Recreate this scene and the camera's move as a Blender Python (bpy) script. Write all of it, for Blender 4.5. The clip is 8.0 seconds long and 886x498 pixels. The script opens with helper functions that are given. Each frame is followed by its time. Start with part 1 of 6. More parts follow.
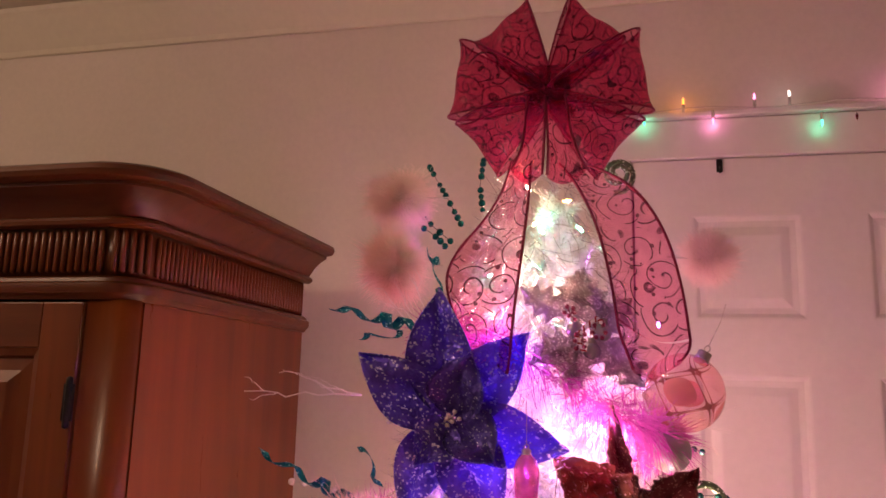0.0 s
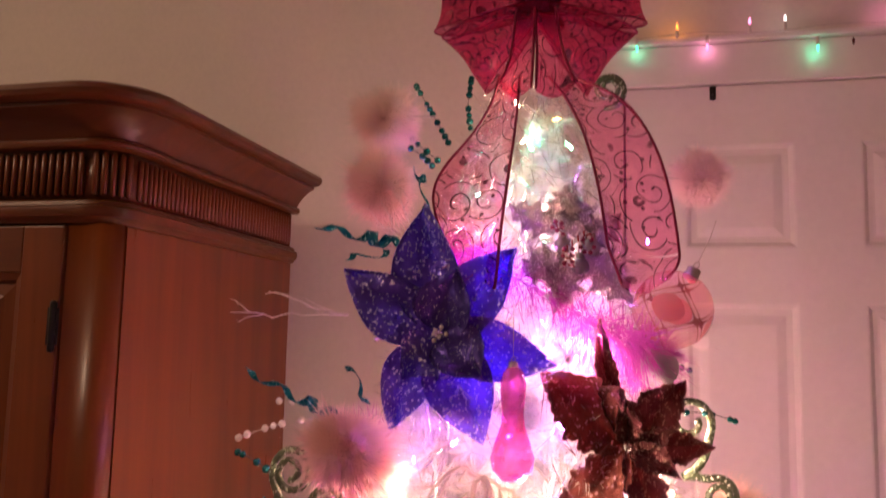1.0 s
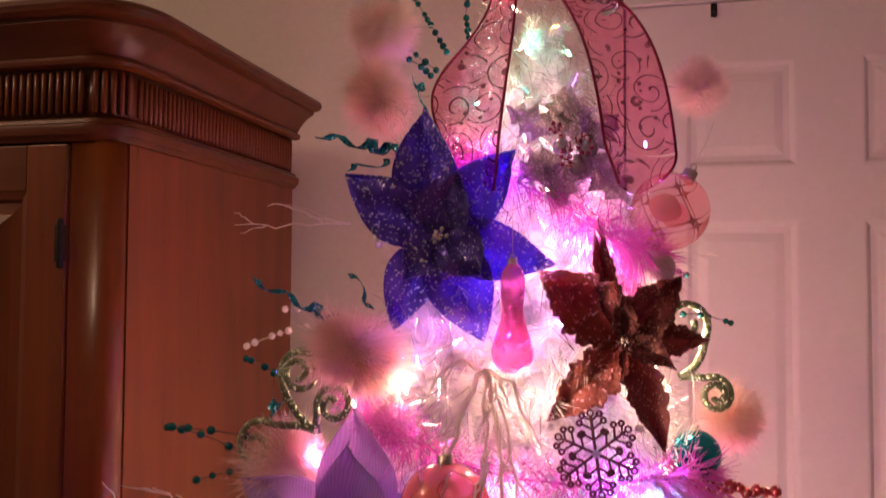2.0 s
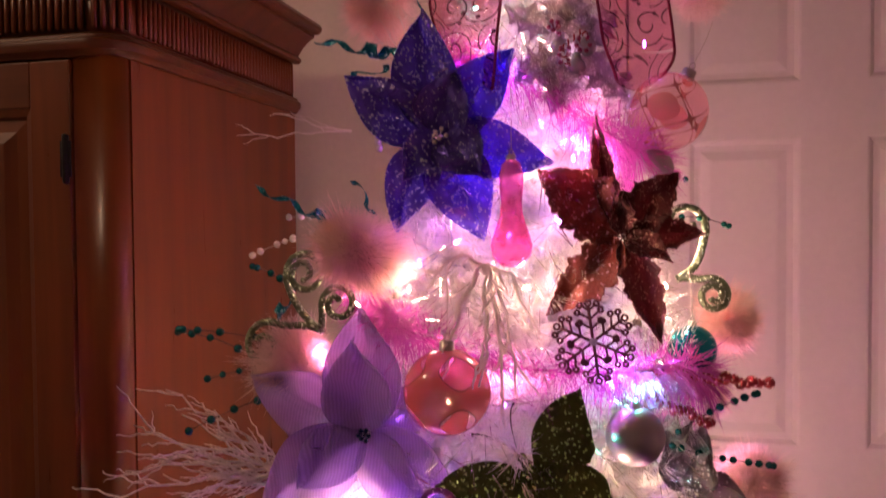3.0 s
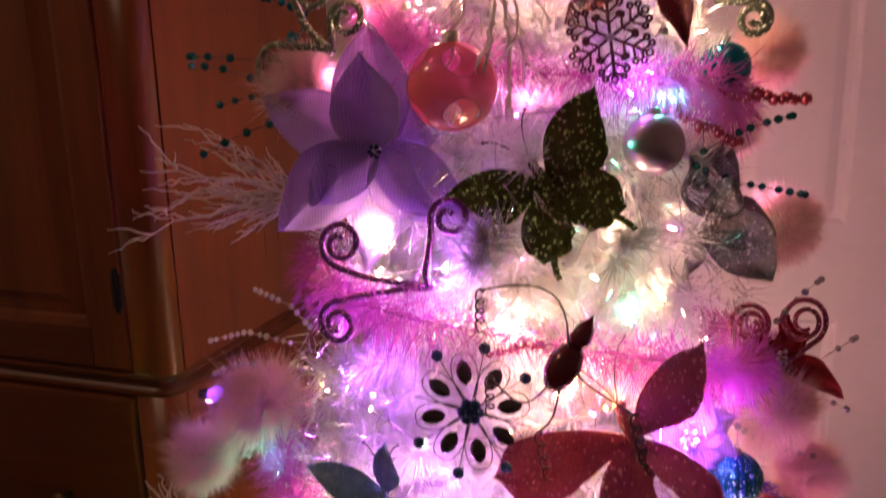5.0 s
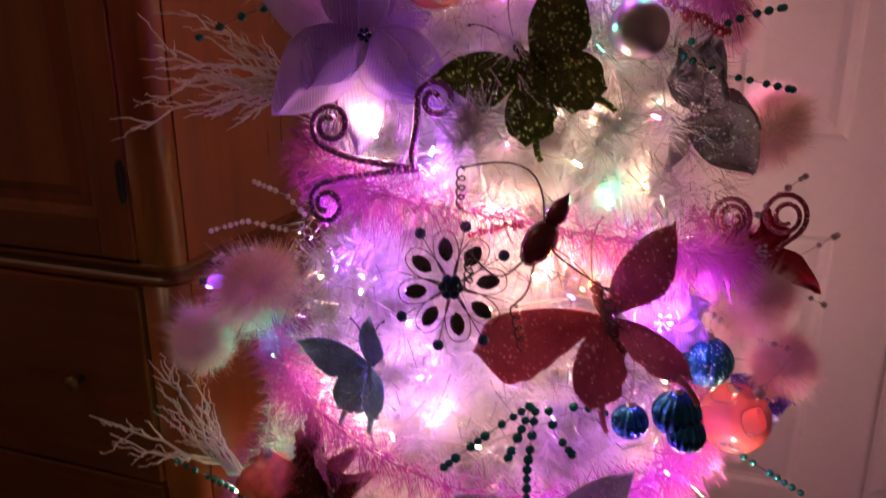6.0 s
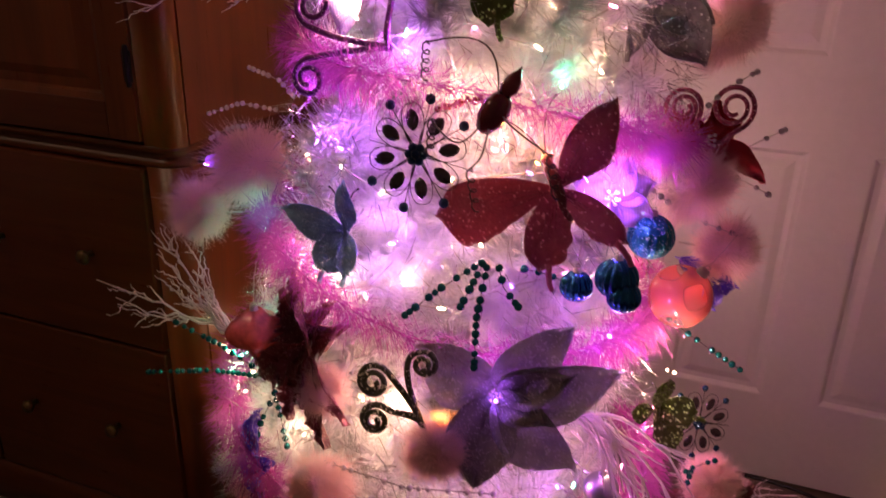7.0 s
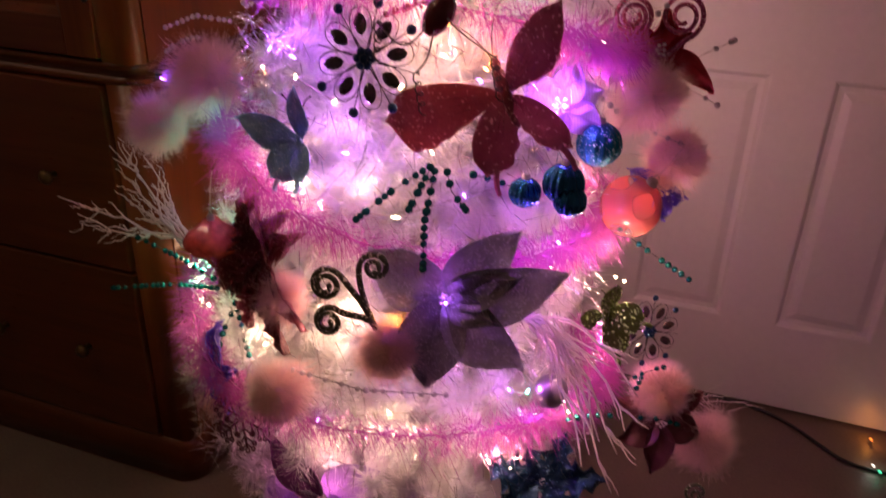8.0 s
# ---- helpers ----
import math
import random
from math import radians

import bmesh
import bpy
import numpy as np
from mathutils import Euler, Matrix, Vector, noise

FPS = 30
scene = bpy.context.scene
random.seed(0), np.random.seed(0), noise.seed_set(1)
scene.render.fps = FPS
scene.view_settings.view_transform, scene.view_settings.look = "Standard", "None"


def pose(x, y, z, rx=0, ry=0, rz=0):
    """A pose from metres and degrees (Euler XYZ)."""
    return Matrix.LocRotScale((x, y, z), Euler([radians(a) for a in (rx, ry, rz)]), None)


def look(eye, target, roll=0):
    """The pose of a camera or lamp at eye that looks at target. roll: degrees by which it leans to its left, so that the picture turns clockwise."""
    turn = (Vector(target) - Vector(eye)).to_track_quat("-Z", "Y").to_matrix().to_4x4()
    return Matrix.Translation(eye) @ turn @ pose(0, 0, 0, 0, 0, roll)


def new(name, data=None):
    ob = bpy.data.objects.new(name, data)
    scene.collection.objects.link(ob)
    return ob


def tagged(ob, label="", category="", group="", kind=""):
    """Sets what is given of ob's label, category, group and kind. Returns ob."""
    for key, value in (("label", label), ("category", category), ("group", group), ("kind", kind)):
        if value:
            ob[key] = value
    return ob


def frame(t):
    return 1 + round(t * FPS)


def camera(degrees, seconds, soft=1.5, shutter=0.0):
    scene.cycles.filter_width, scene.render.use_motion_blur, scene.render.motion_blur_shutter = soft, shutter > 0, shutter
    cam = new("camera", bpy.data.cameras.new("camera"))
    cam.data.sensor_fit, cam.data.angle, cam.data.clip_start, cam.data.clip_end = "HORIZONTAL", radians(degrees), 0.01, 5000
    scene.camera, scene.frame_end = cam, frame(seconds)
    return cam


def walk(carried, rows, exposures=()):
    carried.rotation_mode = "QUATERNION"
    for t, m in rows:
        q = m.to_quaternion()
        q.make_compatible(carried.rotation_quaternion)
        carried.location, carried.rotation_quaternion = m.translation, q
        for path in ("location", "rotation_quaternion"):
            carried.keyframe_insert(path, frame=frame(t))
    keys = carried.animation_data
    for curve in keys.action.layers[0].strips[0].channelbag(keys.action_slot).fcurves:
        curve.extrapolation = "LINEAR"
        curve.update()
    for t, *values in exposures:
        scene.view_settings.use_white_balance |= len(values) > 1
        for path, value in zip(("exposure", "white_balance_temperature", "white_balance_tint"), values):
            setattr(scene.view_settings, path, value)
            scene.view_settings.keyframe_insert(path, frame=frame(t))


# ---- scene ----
cam = camera(59.0, 8.0, 1.5, 0.6)
PATH = [
    (0, (0.474, 0.223, 1.537), (0.005, 2.134, 1.894), 1.5),
    (0.5, (0.48, 0.233, 1.528), (0.03, 2.155, 1.852), 1.0),
    (1, (0.476, 0.243, 1.508), (0.025, 2.179, 1.729), 1.2),
    (1.5, (0.474, 0.242, 1.489), (0.025, 2.186, 1.629), 0.8),
    (1.7, (0.476, 0.24, 1.48), (0.026, 2.185, 1.594), 0.6),
    (2.8, (0.49, 0.221, 1.424), (0.013, 2.164, 1.403), -0.2),
    (3, (0.49, 0.224, 1.416), (0.016, 2.166, 1.36), -0.4),
    (3.5, (0.494, 0.234, 1.386), (0.009, 2.17, 1.255), -1.6),
    (4, (0.507, 0.253, 1.352), (-0.008, 2.173, 1.135), -2.0),
    (4.5, (0.525, 0.26, 1.319), (-0.038, 2.15, 0.988), -1.6),
    (4.7, (0.527, 0.256, 1.302), (-0.064, 2.129, 0.93), -1.6),
    (5.8, (0.562, 0.228, 1.244), (-0.075, 2.033, 0.666), -0.6),
    (6, (0.573, 0.223, 1.236), (-0.068, 2.021, 0.637), -0.3),
    (6.5, (0.612, 0.184, 1.215), (-0.027, 1.941, 0.505), 1.4),
    (7, (0.658, 0.146, 1.199), (0.002, 1.877, 0.442), 1.4),
    (7.5, (0.687, 0.131, 1.187), (0.053, 1.846, 0.378), 1.2),
    (8, (0.706, 0.127, 1.169), (0.113, 1.818, 0.281), 1.8),
]

EXPOSURES = [(0.0, 0.40), (1.5, 0.24), (3.0, -0.16), (4.5, -0.44), (6.0, -0.86), (8.0, -1.05)]
walk(cam, [(t, look(eye, target, roll)) for t, eye, target, roll in PATH], EXPOSURES)
ROOM_W, LAMP_W, BULB, WALLB = 13.0, 0.38, 60.0, 1.0

# ---------------------------------------------------------------- world and large lights
world = bpy.data.worlds.new("room_night")
world.use_nodes = True
world.node_tree.nodes["Background"].inputs[0].default_value = (0.010, 0.008, 0.010, 1)
world.node_tree.nodes["Background"].inputs[1].default_value = 1.0
scene.world = world


def lamp(name, place, colour, watts, radius):
    data = bpy.data.lights.new(name, "POINT")
    data.color, data.energy, data.shadow_soft_size = colour, watts, radius
    ob = new(name, data)
    ob.location = place
    return ob


# assumed lamp out of view, added to give the room its warm light
lamp("added_room_light", (-1.00, 0.32, 2.32), (1.0, 0.66, 0.46), ROOM_W, 0.09)


# ---------------------------------------------------------------- materials
def nodes_of(name):
    m = bpy.data.materials.new(name)
    m.use_nodes = True
    t = m.node_tree
    return m, t, t.nodes["Principled BSDF"], t.nodes["Material Output"]


def nd(t, kind, **values):
    n = t.nodes.new(kind)
    for key, value in values.items():
        n.inputs[key].default_value = value
    return n


def math_node(t, op, a, b=None):
    n = t.nodes.new("ShaderNodeMath")
    n.operation = op
    for i, v in enumerate((a, b)):
        if v is None:
            continue
        if isinstance(v, (int, float)):
            n.inputs[i].default_value = v
        else:
            t.links.new(v, n.inputs[i])
    return n.outputs[0]


def ramp(t, fac, stops):
    n = t.nodes.new("ShaderNodeValToRGB")
    while len(n.color_ramp.elements) < len(stops):
        n.color_ramp.elements.new(0.5)
    for e, (p, c) in zip(n.color_ramp.elements, stops):
        e.position, e.color = p, (*c, 1)
    t.links.new(fac, n.inputs[0])
    return n.outputs[0]


def shade(c, k):
    return tuple(min(1.0, v * k) for v in c)


def coords(t, stretch=(1, 1, 1)):
    c = t.nodes.new("ShaderNodeTexCoord")
    m = t.nodes.new("ShaderNodeMapping")
    m.inputs["Scale"].default_value = stretch
    t.links.new(c.outputs["Object"], m.inputs["Vector"])
    return m.outputs["Vector"]


def bump(t, p, height, strength, distance):
    b = t.nodes.new("ShaderNodeBump")
    b.inputs["Strength"].default_value, b.inputs["Distance"].default_value = strength, distance
    t.links.new(height, b.inputs["Height"])
    t.links.new(b.outputs[0], p.inputs["Normal"])


def surface(name, colour, rough=0.5, metal=0.0, vary=0.25, big=6.0, fine=120.0, relief=0.15, depth=0.002, stretch=(1, 1, 1), through_light=0.0, coat=0.0):
    """A two-scale surface: broad stains, fine grain and relief."""
    m, t, p, out = nodes_of(name)
    v = coords(t, stretch)
    a, b = nd(t, "ShaderNodeTexNoise", Scale=big, Detail=4.0), nd(t, "ShaderNodeTexNoise", Scale=fine, Detail=3.0)
    t.links.new(v, a.inputs["Vector"])
    t.links.new(v, b.inputs["Vector"])
    mixed = math_node(t, "ADD", math_node(t, "MULTIPLY", a.outputs[0], 0.6), math_node(t, "MULTIPLY", b.outputs[0], 0.4))
    t.links.new(ramp(t, mixed, [(0.3, shade(colour, 1 - vary)), (0.7, shade(colour, 1 + vary * 0.6))]), p.inputs["Base Color"])
    t.links.new(math_node(t, "ADD", math_node(t, "MULTIPLY", a.outputs[0], 0.2), rough - 0.1), p.inputs["Roughness"])
    p.inputs["Metallic"].default_value, p.inputs["Coat Weight"].default_value = metal, coat
    bump(t, p, b.outputs[0], relief, depth)
    if through_light:
        tr = t.nodes.new("ShaderNodeBsdfTranslucent")
        tr.inputs[0].default_value = (*shade(colour, 1.0), 1)
        mix = t.nodes.new("ShaderNodeMixShader")
        mix.inputs[0].default_value = through_light
        t.links.new(p.outputs[0], mix.inputs[1])
        t.links.new(tr.outputs[0], mix.inputs[2])
        t.links.new(mix.outputs[0], out.inputs["Surface"])
    return m


def glitter(name, colour, spark=(0.9, 0.9, 1.0), cells=750.0, share=0.05, rough=0.28, metal=0.55, through_light=0.0, tilt=0.9):
    """Glued flakes: each cell has its own tilt, some are painted pale as sparkle."""
    m, t, p, out = nodes_of(name)
    v = coords(t)
    vo = nd(t, "ShaderNodeTexVoronoi", Scale=cells)
    t.links.new(v, vo.inputs["Vector"])
    sep = t.nodes.new("ShaderNodeSeparateColor")
    t.links.new(vo.outputs["Color"], sep.inputs[0])
    broad = nd(t, "ShaderNodeTexNoise", Scale=30.0, Detail=3.0)
    t.links.new(v, broad.inputs["Vector"])
    base = ramp(t, broad.outputs[0], [(0.3, shade(colour, 0.6)), (0.7, shade(colour, 1.25))])
    mix = t.nodes.new("ShaderNodeMix")
    mix.data_type = "RGBA"
    t.links.new(math_node(t, "LESS_THAN", sep.outputs[0], share), mix.inputs["Factor"])
    t.links.new(base, mix.inputs["A"])
    mix.inputs["B"].default_value = (*spark, 1)
    t.links.new(mix.outputs["Result"], p.inputs["Base Color"])
    p.inputs["Metallic"].default_value, p.inputs["Roughness"].default_value = metal, rough
    sub = t.nodes.new("ShaderNodeVectorMath")
    sub.operation = "SUBTRACT"
    t.links.new(vo.outputs["Color"], sub.inputs[0])
    sub.inputs[1].default_value = (0.5, 0.5, 0.5)
    scl = t.nodes.new("ShaderNodeVectorMath")
    scl.operation = "SCALE"
    t.links.new(sub.outputs[0], scl.inputs[0])
    scl.inputs["Scale"].default_value = tilt
    geo = t.nodes.new("ShaderNodeNewGeometry")
    add = t.nodes.new("ShaderNodeVectorMath")
    add.operation = "ADD"
    t.links.new(geo.outputs["Normal"], add.inputs[0])
    t.links.new(scl.outputs[0], add.inputs[1])
    nrm = t.nodes.new("ShaderNodeVectorMath")
    nrm.operation = "NORMALIZE"
    t.links.new(add.outputs[0], nrm.inputs[0])
    t.links.new(nrm.outputs[0], p.inputs["Normal"])
    if through_light:
        tr = t.nodes.new("ShaderNodeBsdfTranslucent")
        tr.inputs[0].default_value = (*shade(colour, 1.6), 1)
        mx = t.nodes.new("ShaderNodeMixShader")
        mx.inputs[0].default_value = through_light
        t.links.new(p.outputs[0], mx.inputs[1])
        t.links.new(tr.outputs[0], mx.inputs[2])
        t.links.new(mx.outputs[0], out.inputs["Surface"])
    return m


def see_through(t, p, out, fac):
    tr = t.nodes.new("ShaderNodeBsdfTransparent")
    mx = t.nodes.new("ShaderNodeMixShader")
    if isinstance(fac, float):
        mx.inputs[0].default_value = fac
    else:
        t.links.new(fac, mx.inputs[0])
    t.links.new(tr.outputs[0], mx.inputs[1])
    t.links.new(p.outputs[0], mx.inputs[2])
    t.links.new(mx.outputs[0], out.inputs["Surface"])
    return tr


def organza(name, colour, print_colour, cover=0.42, print_scale=24.0, tint=(1.0, 0.70, 0.80)):
    """Sheer woven ribbon with printed scrolls."""
    m, t, p, out = nodes_of(name)
    v = coords(t)
    wob = nd(t, "ShaderNodeTexNoise", Scale=18.0, Detail=1.0)
    t.links.new(v, wob.inputs["Vector"])
    mixv = t.nodes.new("ShaderNodeMix")
    mixv.data_type = "VECTOR"
    mixv.inputs["Factor"].default_value = 0.012
    t.links.new(v, mixv.inputs["A"])
    t.links.new(wob.outputs["Color"], mixv.inputs["B"])
    vo = nd(t, "ShaderNodeTexVoronoi", Scale=print_scale)
    t.links.new(mixv.outputs["Result"], vo.inputs["Vector"])
    away = t.nodes.new("ShaderNodeVectorMath")
    away.operation = "SUBTRACT"
    t.links.new(mixv.outputs["Result"], away.inputs[0])
    t.links.new(vo.outputs["Position"], away.inputs[1])
    sp = t.nodes.new("ShaderNodeSeparateXYZ")
    t.links.new(away.outputs[0], sp.inputs[0])
    bearing = math_node(t, "MULTIPLY", math_node(t, "ARCTAN2", sp.outputs[1], sp.outputs[0]), 0.15915)
    rings = math_node(t, "FRACT", math_node(t, "ADD", math_node(t, "MULTIPLY", vo.outputs["Distance"], 4.0), bearing))
    line = math_node(t, "LESS_THAN", rings, 0.12)
    vf = nd(t, "ShaderNodeTexVoronoi", Scale=print_scale * 2.6)
    t.links.new(mixv.outputs["Result"], vf.inputs["Vector"])
    dot = math_node(t, "LESS_THAN", vf.outputs["Distance"], 0.16)
    ink = math_node(t, "MAXIMUM", line, dot)
    t.links.new(ramp(t, ink, [(0.0, colour), (1.0, print_colour)]), p.inputs["Base Color"])
    p.inputs["Roughness"].default_value, p.inputs["Sheen Weight"].default_value = 0.3, 0.4
    tl = t.nodes.new("ShaderNodeBsdfTranslucent")
    t.links.new(ramp(t, ink, [(0.0, colour), (1.0, print_colour)]), tl.inputs[0])
    both = t.nodes.new("ShaderNodeMixShader")
    both.inputs[0].default_value = 0.4
    t.links.new(p.outputs[0], both.inputs[1])
    t.links.new(tl.outputs[0], both.inputs[2])
    weave = nd(t, "ShaderNodeTexNoise", Scale=60.0, Detail=2.0)
    t.links.new(v, weave.inputs["Vector"])
    fac = math_node(t, "ADD", math_node(t, "MULTIPLY", ink, 0.42), math_node(t, "ADD", math_node(t, "MULTIPLY", weave.outputs[0], 0.25), cover - 0.12))
    tr = see_through(t, both, out, fac)
    tr.inputs[0].default_value = (*tint, 1)
    return m


def harlequin(name, paint, clear, level, lines):
    """Glass ball painted with lozenges between thin gold lines."""
    m, t, p, out = nodes_of(name)
    c = t.nodes.new("ShaderNodeTexCoord")
    s = t.nodes.new("ShaderNodeSeparateXYZ")
    t.links.new(c.outputs["Object"], s.inputs[0])
    phi = math_node(t, "MULTIPLY", math_node(t, "ARCTAN2", s.outputs[1], s.outputs[0]), 2.0)
    r2 = math_node(t, "SQRT", math_node(t, "ADD", math_node(t, "MULTIPLY", s.outputs[0], s.outputs[0]), math_node(t, "MULTIPLY", s.outputs[1], s.outputs[1])))
    th = math_node(t, "MULTIPLY", math_node(t, "ARCTAN2", s.outputs[2], r2), 2.4)
    a = math_node(t, "SINE", math_node(t, "ADD", phi, th))
    b = math_node(t, "SINE", math_node(t, "SUBTRACT", phi, th))
    ab = math_node(t, "MULTIPLY", a, b)
    field = math_node(t, "GREATER_THAN", ab, level)
    line = math_node(t, "LESS_THAN", math_node(t, "ABSOLUTE", math_node(t, "SUBTRACT", ab, lines)), 0.035)
    col = ramp(t, field, [(0.0, clear), (1.0, paint)])
    mx = t.nodes.new("ShaderNodeMix")
    mx.data_type = "RGBA"
    t.links.new(line, mx.inputs["Factor"])
    t.links.new(col, mx.inputs["A"])
    mx.inputs["B"].default_value = (0.34, 0.10, 0.09, 1)
    t.links.new(mx.outputs["Result"], p.inputs["Base Color"])
    p.inputs["Roughness"].default_value, p.inputs["Coat Weight"].default_value = 0.12, 0.6
    cov = math_node(t, "ADD", math_node(t, "MULTIPLY", field, 0.58), 0.12)
    fac = math_node(t, "MAXIMUM", cov, math_node(t, "MULTIPLY", line, 0.95))
    tr = see_through(t, p, out, fac)
    tr.inputs[0].default_value = (1.0, 0.78, 0.78, 1)
    return m


def tinted_glass(name, colour, cover=0.5, rough=0.08):
    m, t, p, out = nodes_of(name)
    n = nd(t, "ShaderNodeTexNoise", Scale=90.0, Detail=3.0)
    t.links.new(coords(t), n.inputs["Vector"])
    t.links.new(ramp(t, n.outputs[0], [(0.3, shade(colour, 0.7)), (0.7, shade(colour, 1.2))]), p.inputs["Base Color"])
    p.inputs["Roughness"].default_value, p.inputs["Coat Weight"].default_value = rough, 0.8
    tr = see_through(t, p, out, cover)
    tr.inputs[0].default_value = (*shade(colour, 1.3), 1)
    return m


def sheer_silk(name, colour, cover, through_light):
    """Thin ribbed cloth that lets some light and sight through."""
    m, t, p, out = nodes_of(name)
    v = coords(t)
    a = nd(t, "ShaderNodeTexNoise", Scale=45.0, Detail=4.0)
    t.links.new(v, a.inputs["Vector"])
    w = nd(t, "ShaderNodeTexWave", Scale=95.0, Distortion=9.0, Detail=2.0)
    w.inputs["Detail Scale"].default_value = 0.35
    t.links.new(v, w.inputs["Vector"])
    mixed = math_node(t, "ADD", math_node(t, "MULTIPLY", a.outputs[0], 0.6), math_node(t, "MULTIPLY", w.outputs[1], 0.4))
    t.links.new(ramp(t, mixed, [(0.2, shade(colour, 0.70)), (0.8, shade(colour, 1.18))]), p.inputs["Base Color"])
    p.inputs["Roughness"].default_value = 0.6
    bump(t, p, w.outputs[1], 0.5, 0.002)
    tl = t.nodes.new("ShaderNodeBsdfTranslucent")
    tl.inputs[0].default_value = (*colour, 1)
    mix = t.nodes.new("ShaderNodeMixShader")
    mix.inputs[0].default_value = through_light
    t.links.new(p.outputs[0], mix.inputs[1])
    t.links.new(tl.outputs[0], mix.inputs[2])
    see_through(t, mix, out, float(cover)).inputs[0].default_value = (0.86, 0.76, 0.98, 1)
    return m


def glow(name, colour, strength):
    m, t, p, out = nodes_of(name)
    p.inputs["Base Color"].default_value = (*colour, 1)
    p.inputs["Emission Color"].default_value, p.inputs["Emission Strength"].default_value = (*colour, 1), strength
    p.inputs["Roughness"].default_value = 0.2
    return m


def wood(name, colour, grain=(8.0, 8.0, 0.55)):
    m, t, p, out = nodes_of(name)
    v = coords(t, grain)
    n = nd(t, "ShaderNodeTexNoise", Scale=1.6, Detail=5.0, Distortion=1.4)
    t.links.new(v, n.inputs["Vector"])
    f = nd(t, "ShaderNodeTexNoise", Scale=14.0, Detail=4.0)
    t.links.new(v, f.inputs["Vector"])
    k = math_node(t, "ADD", math_node(t, "MULTIPLY", n.outputs[0], 0.78), math_node(t, "MULTIPLY", f.outputs[0], 0.22))
    t.links.new(ramp(t, k, [(0.30, shade(colour, 0.66)), (0.46, shade(colour, 0.94)), (0.56, shade(colour, 1.08)), (0.74, shade(colour, 1.38))]), p.inputs["Base Color"])
    t.links.new(math_node(t, "ADD", math_node(t, "MULTIPLY", f.outputs[0], 0.2), 0.22), p.inputs["Roughness"])
    p.inputs["Coat Weight"].default_value, p.inputs["Coat Roughness"].default_value = 0.10, 0.25
    p.inputs["Specular IOR Level"].default_value = 0.35
    bump(t, p, f.outputs[0], 0.04, 0.001)
    return m


M_WALL = surface("wall_paint", (0.70, 0.64, 0.58), 0.75, vary=0.08, big=1.6, fine=90, relief=0.12, depth=0.002)
M_CEIL = surface("ceiling_paint", (0.74, 0.70, 0.58), 0.8, vary=0.07, big=2.0, fine=60)
M_TRIM = surface("trim_paint", (0.74, 0.70, 0.68), 0.42, vary=0.06, big=3.0, fine=60, relief=0.05)
M_DOOR = surface("door_paint", (0.76, 0.72, 0.71), 0.40, vary=0.06, big=3.0, fine=70, relief=0.06)
M_FLOOR = surface("floor_vinyl", (0.17, 0.125, 0.10), 0.5, vary=0.3, big=5.0, fine=160, relief=0.2)
M_WOOD = wood("cherry_wood", (0.146, 0.036, 0.0066))
M_WOODX = wood("cherry_wood_cross", (0.102, 0.025, 0.0048), (1.1, 14.0, 14.0))
M_IRON = surface("dark_iron", (0.03, 0.028, 0.026), 0.45, 0.8)
M_BRASS = surface("aged_brass", (0.16, 0.10, 0.04), 0.4, 0.9)
M_NEEDLE = surface("white_needle", (0.90, 0.87, 0.88), 0.35, vary=0.10, big=20, fine=200, through_light=0.35)
M_BARK = surface("white_stem", (0.72, 0.68, 0.68), 0.6)
M_TINSEL = surface("pink_tinsel", (0.80, 0.20, 0.68), 0.22, 0.45, vary=0.4, big=40, fine=300, through_light=0.25)
M_FOIL = surface("clear_tinsel", (0.92, 0.90, 0.94), 0.16, 0.85, vary=0.2, big=60, fine=400)
M_FUR = surface("pink_fur", (0.97, 0.76, 0.74), 0.9, vary=0.10, big=30, fine=200, through_light=0.72)
M_FURW = surface("pale_fur", (0.98, 0.82, 0.80), 0.9, vary=0.1, big=30, fine=200, through_light=0.72)
M_VIOLET = glitter("violet_blue_glitter", (0.19, 0.12, 0.72), (0.9, 0.9, 1.0), cells=480, share=0.12, metal=0.4, through_light=0.25)
M_VIOLETD = glitter("deep_violet_glitter", (0.11, 0.07, 0.48), (0.7, 0.7, 1.0), share=0.04, metal=0.4, through_light=0.10)
M_LILAC = sheer_silk("lilac_silk", (0.70, 0.54, 0.88), 0.72, 0.50)
M_LILACD = sheer_silk("deep_lilac_silk", (0.66, 0.54, 0.85), 0.68, 0.40)
M_GREYLIL = glitter("grey_lilac_glitter", (0.70, 0.65, 0.70), (0.95, 0.9, 1.0), cells=480, share=0.16, metal=0.25, through_light=0.14)
M_GREYDK = glitter("dark_grey_lilac_glitter", (0.50, 0.45, 0.50), (0.95, 0.9, 1.0), share=0.10, metal=0.25, through_light=0.10)
M_GREY = glitter("grey_glitter", (0.32, 0.28, 0.30), (0.9, 0.9, 0.9), cells=480, share=0.05, metal=0.2, through_light=0.3)
M_MAROON = glitter("maroon_glitter", (0.23, 0.075, 0.085), (0.9, 0.6, 0.5), share=0.06, cells=700, metal=0.2, through_light=0.30)
M_MESH = glitter("russet_mesh", (0.24, 0.065, 0.058), (0.7, 0.4, 0.6), share=0.06, cells=450, metal=0.2, through_light=0.30)
M_PLUM = glitter("plum_glitter", (0.40, 0.13, 0.165), (0.9, 0.55, 0.6), cells=480, share=0.06, metal=0.25, through_light=0.25)
M_GREEN = glitter("olive_glitter", (0.085, 0.125, 0.022), (0.55, 0.9, 0.3), cells=480, share=0.09, metal=0.4)
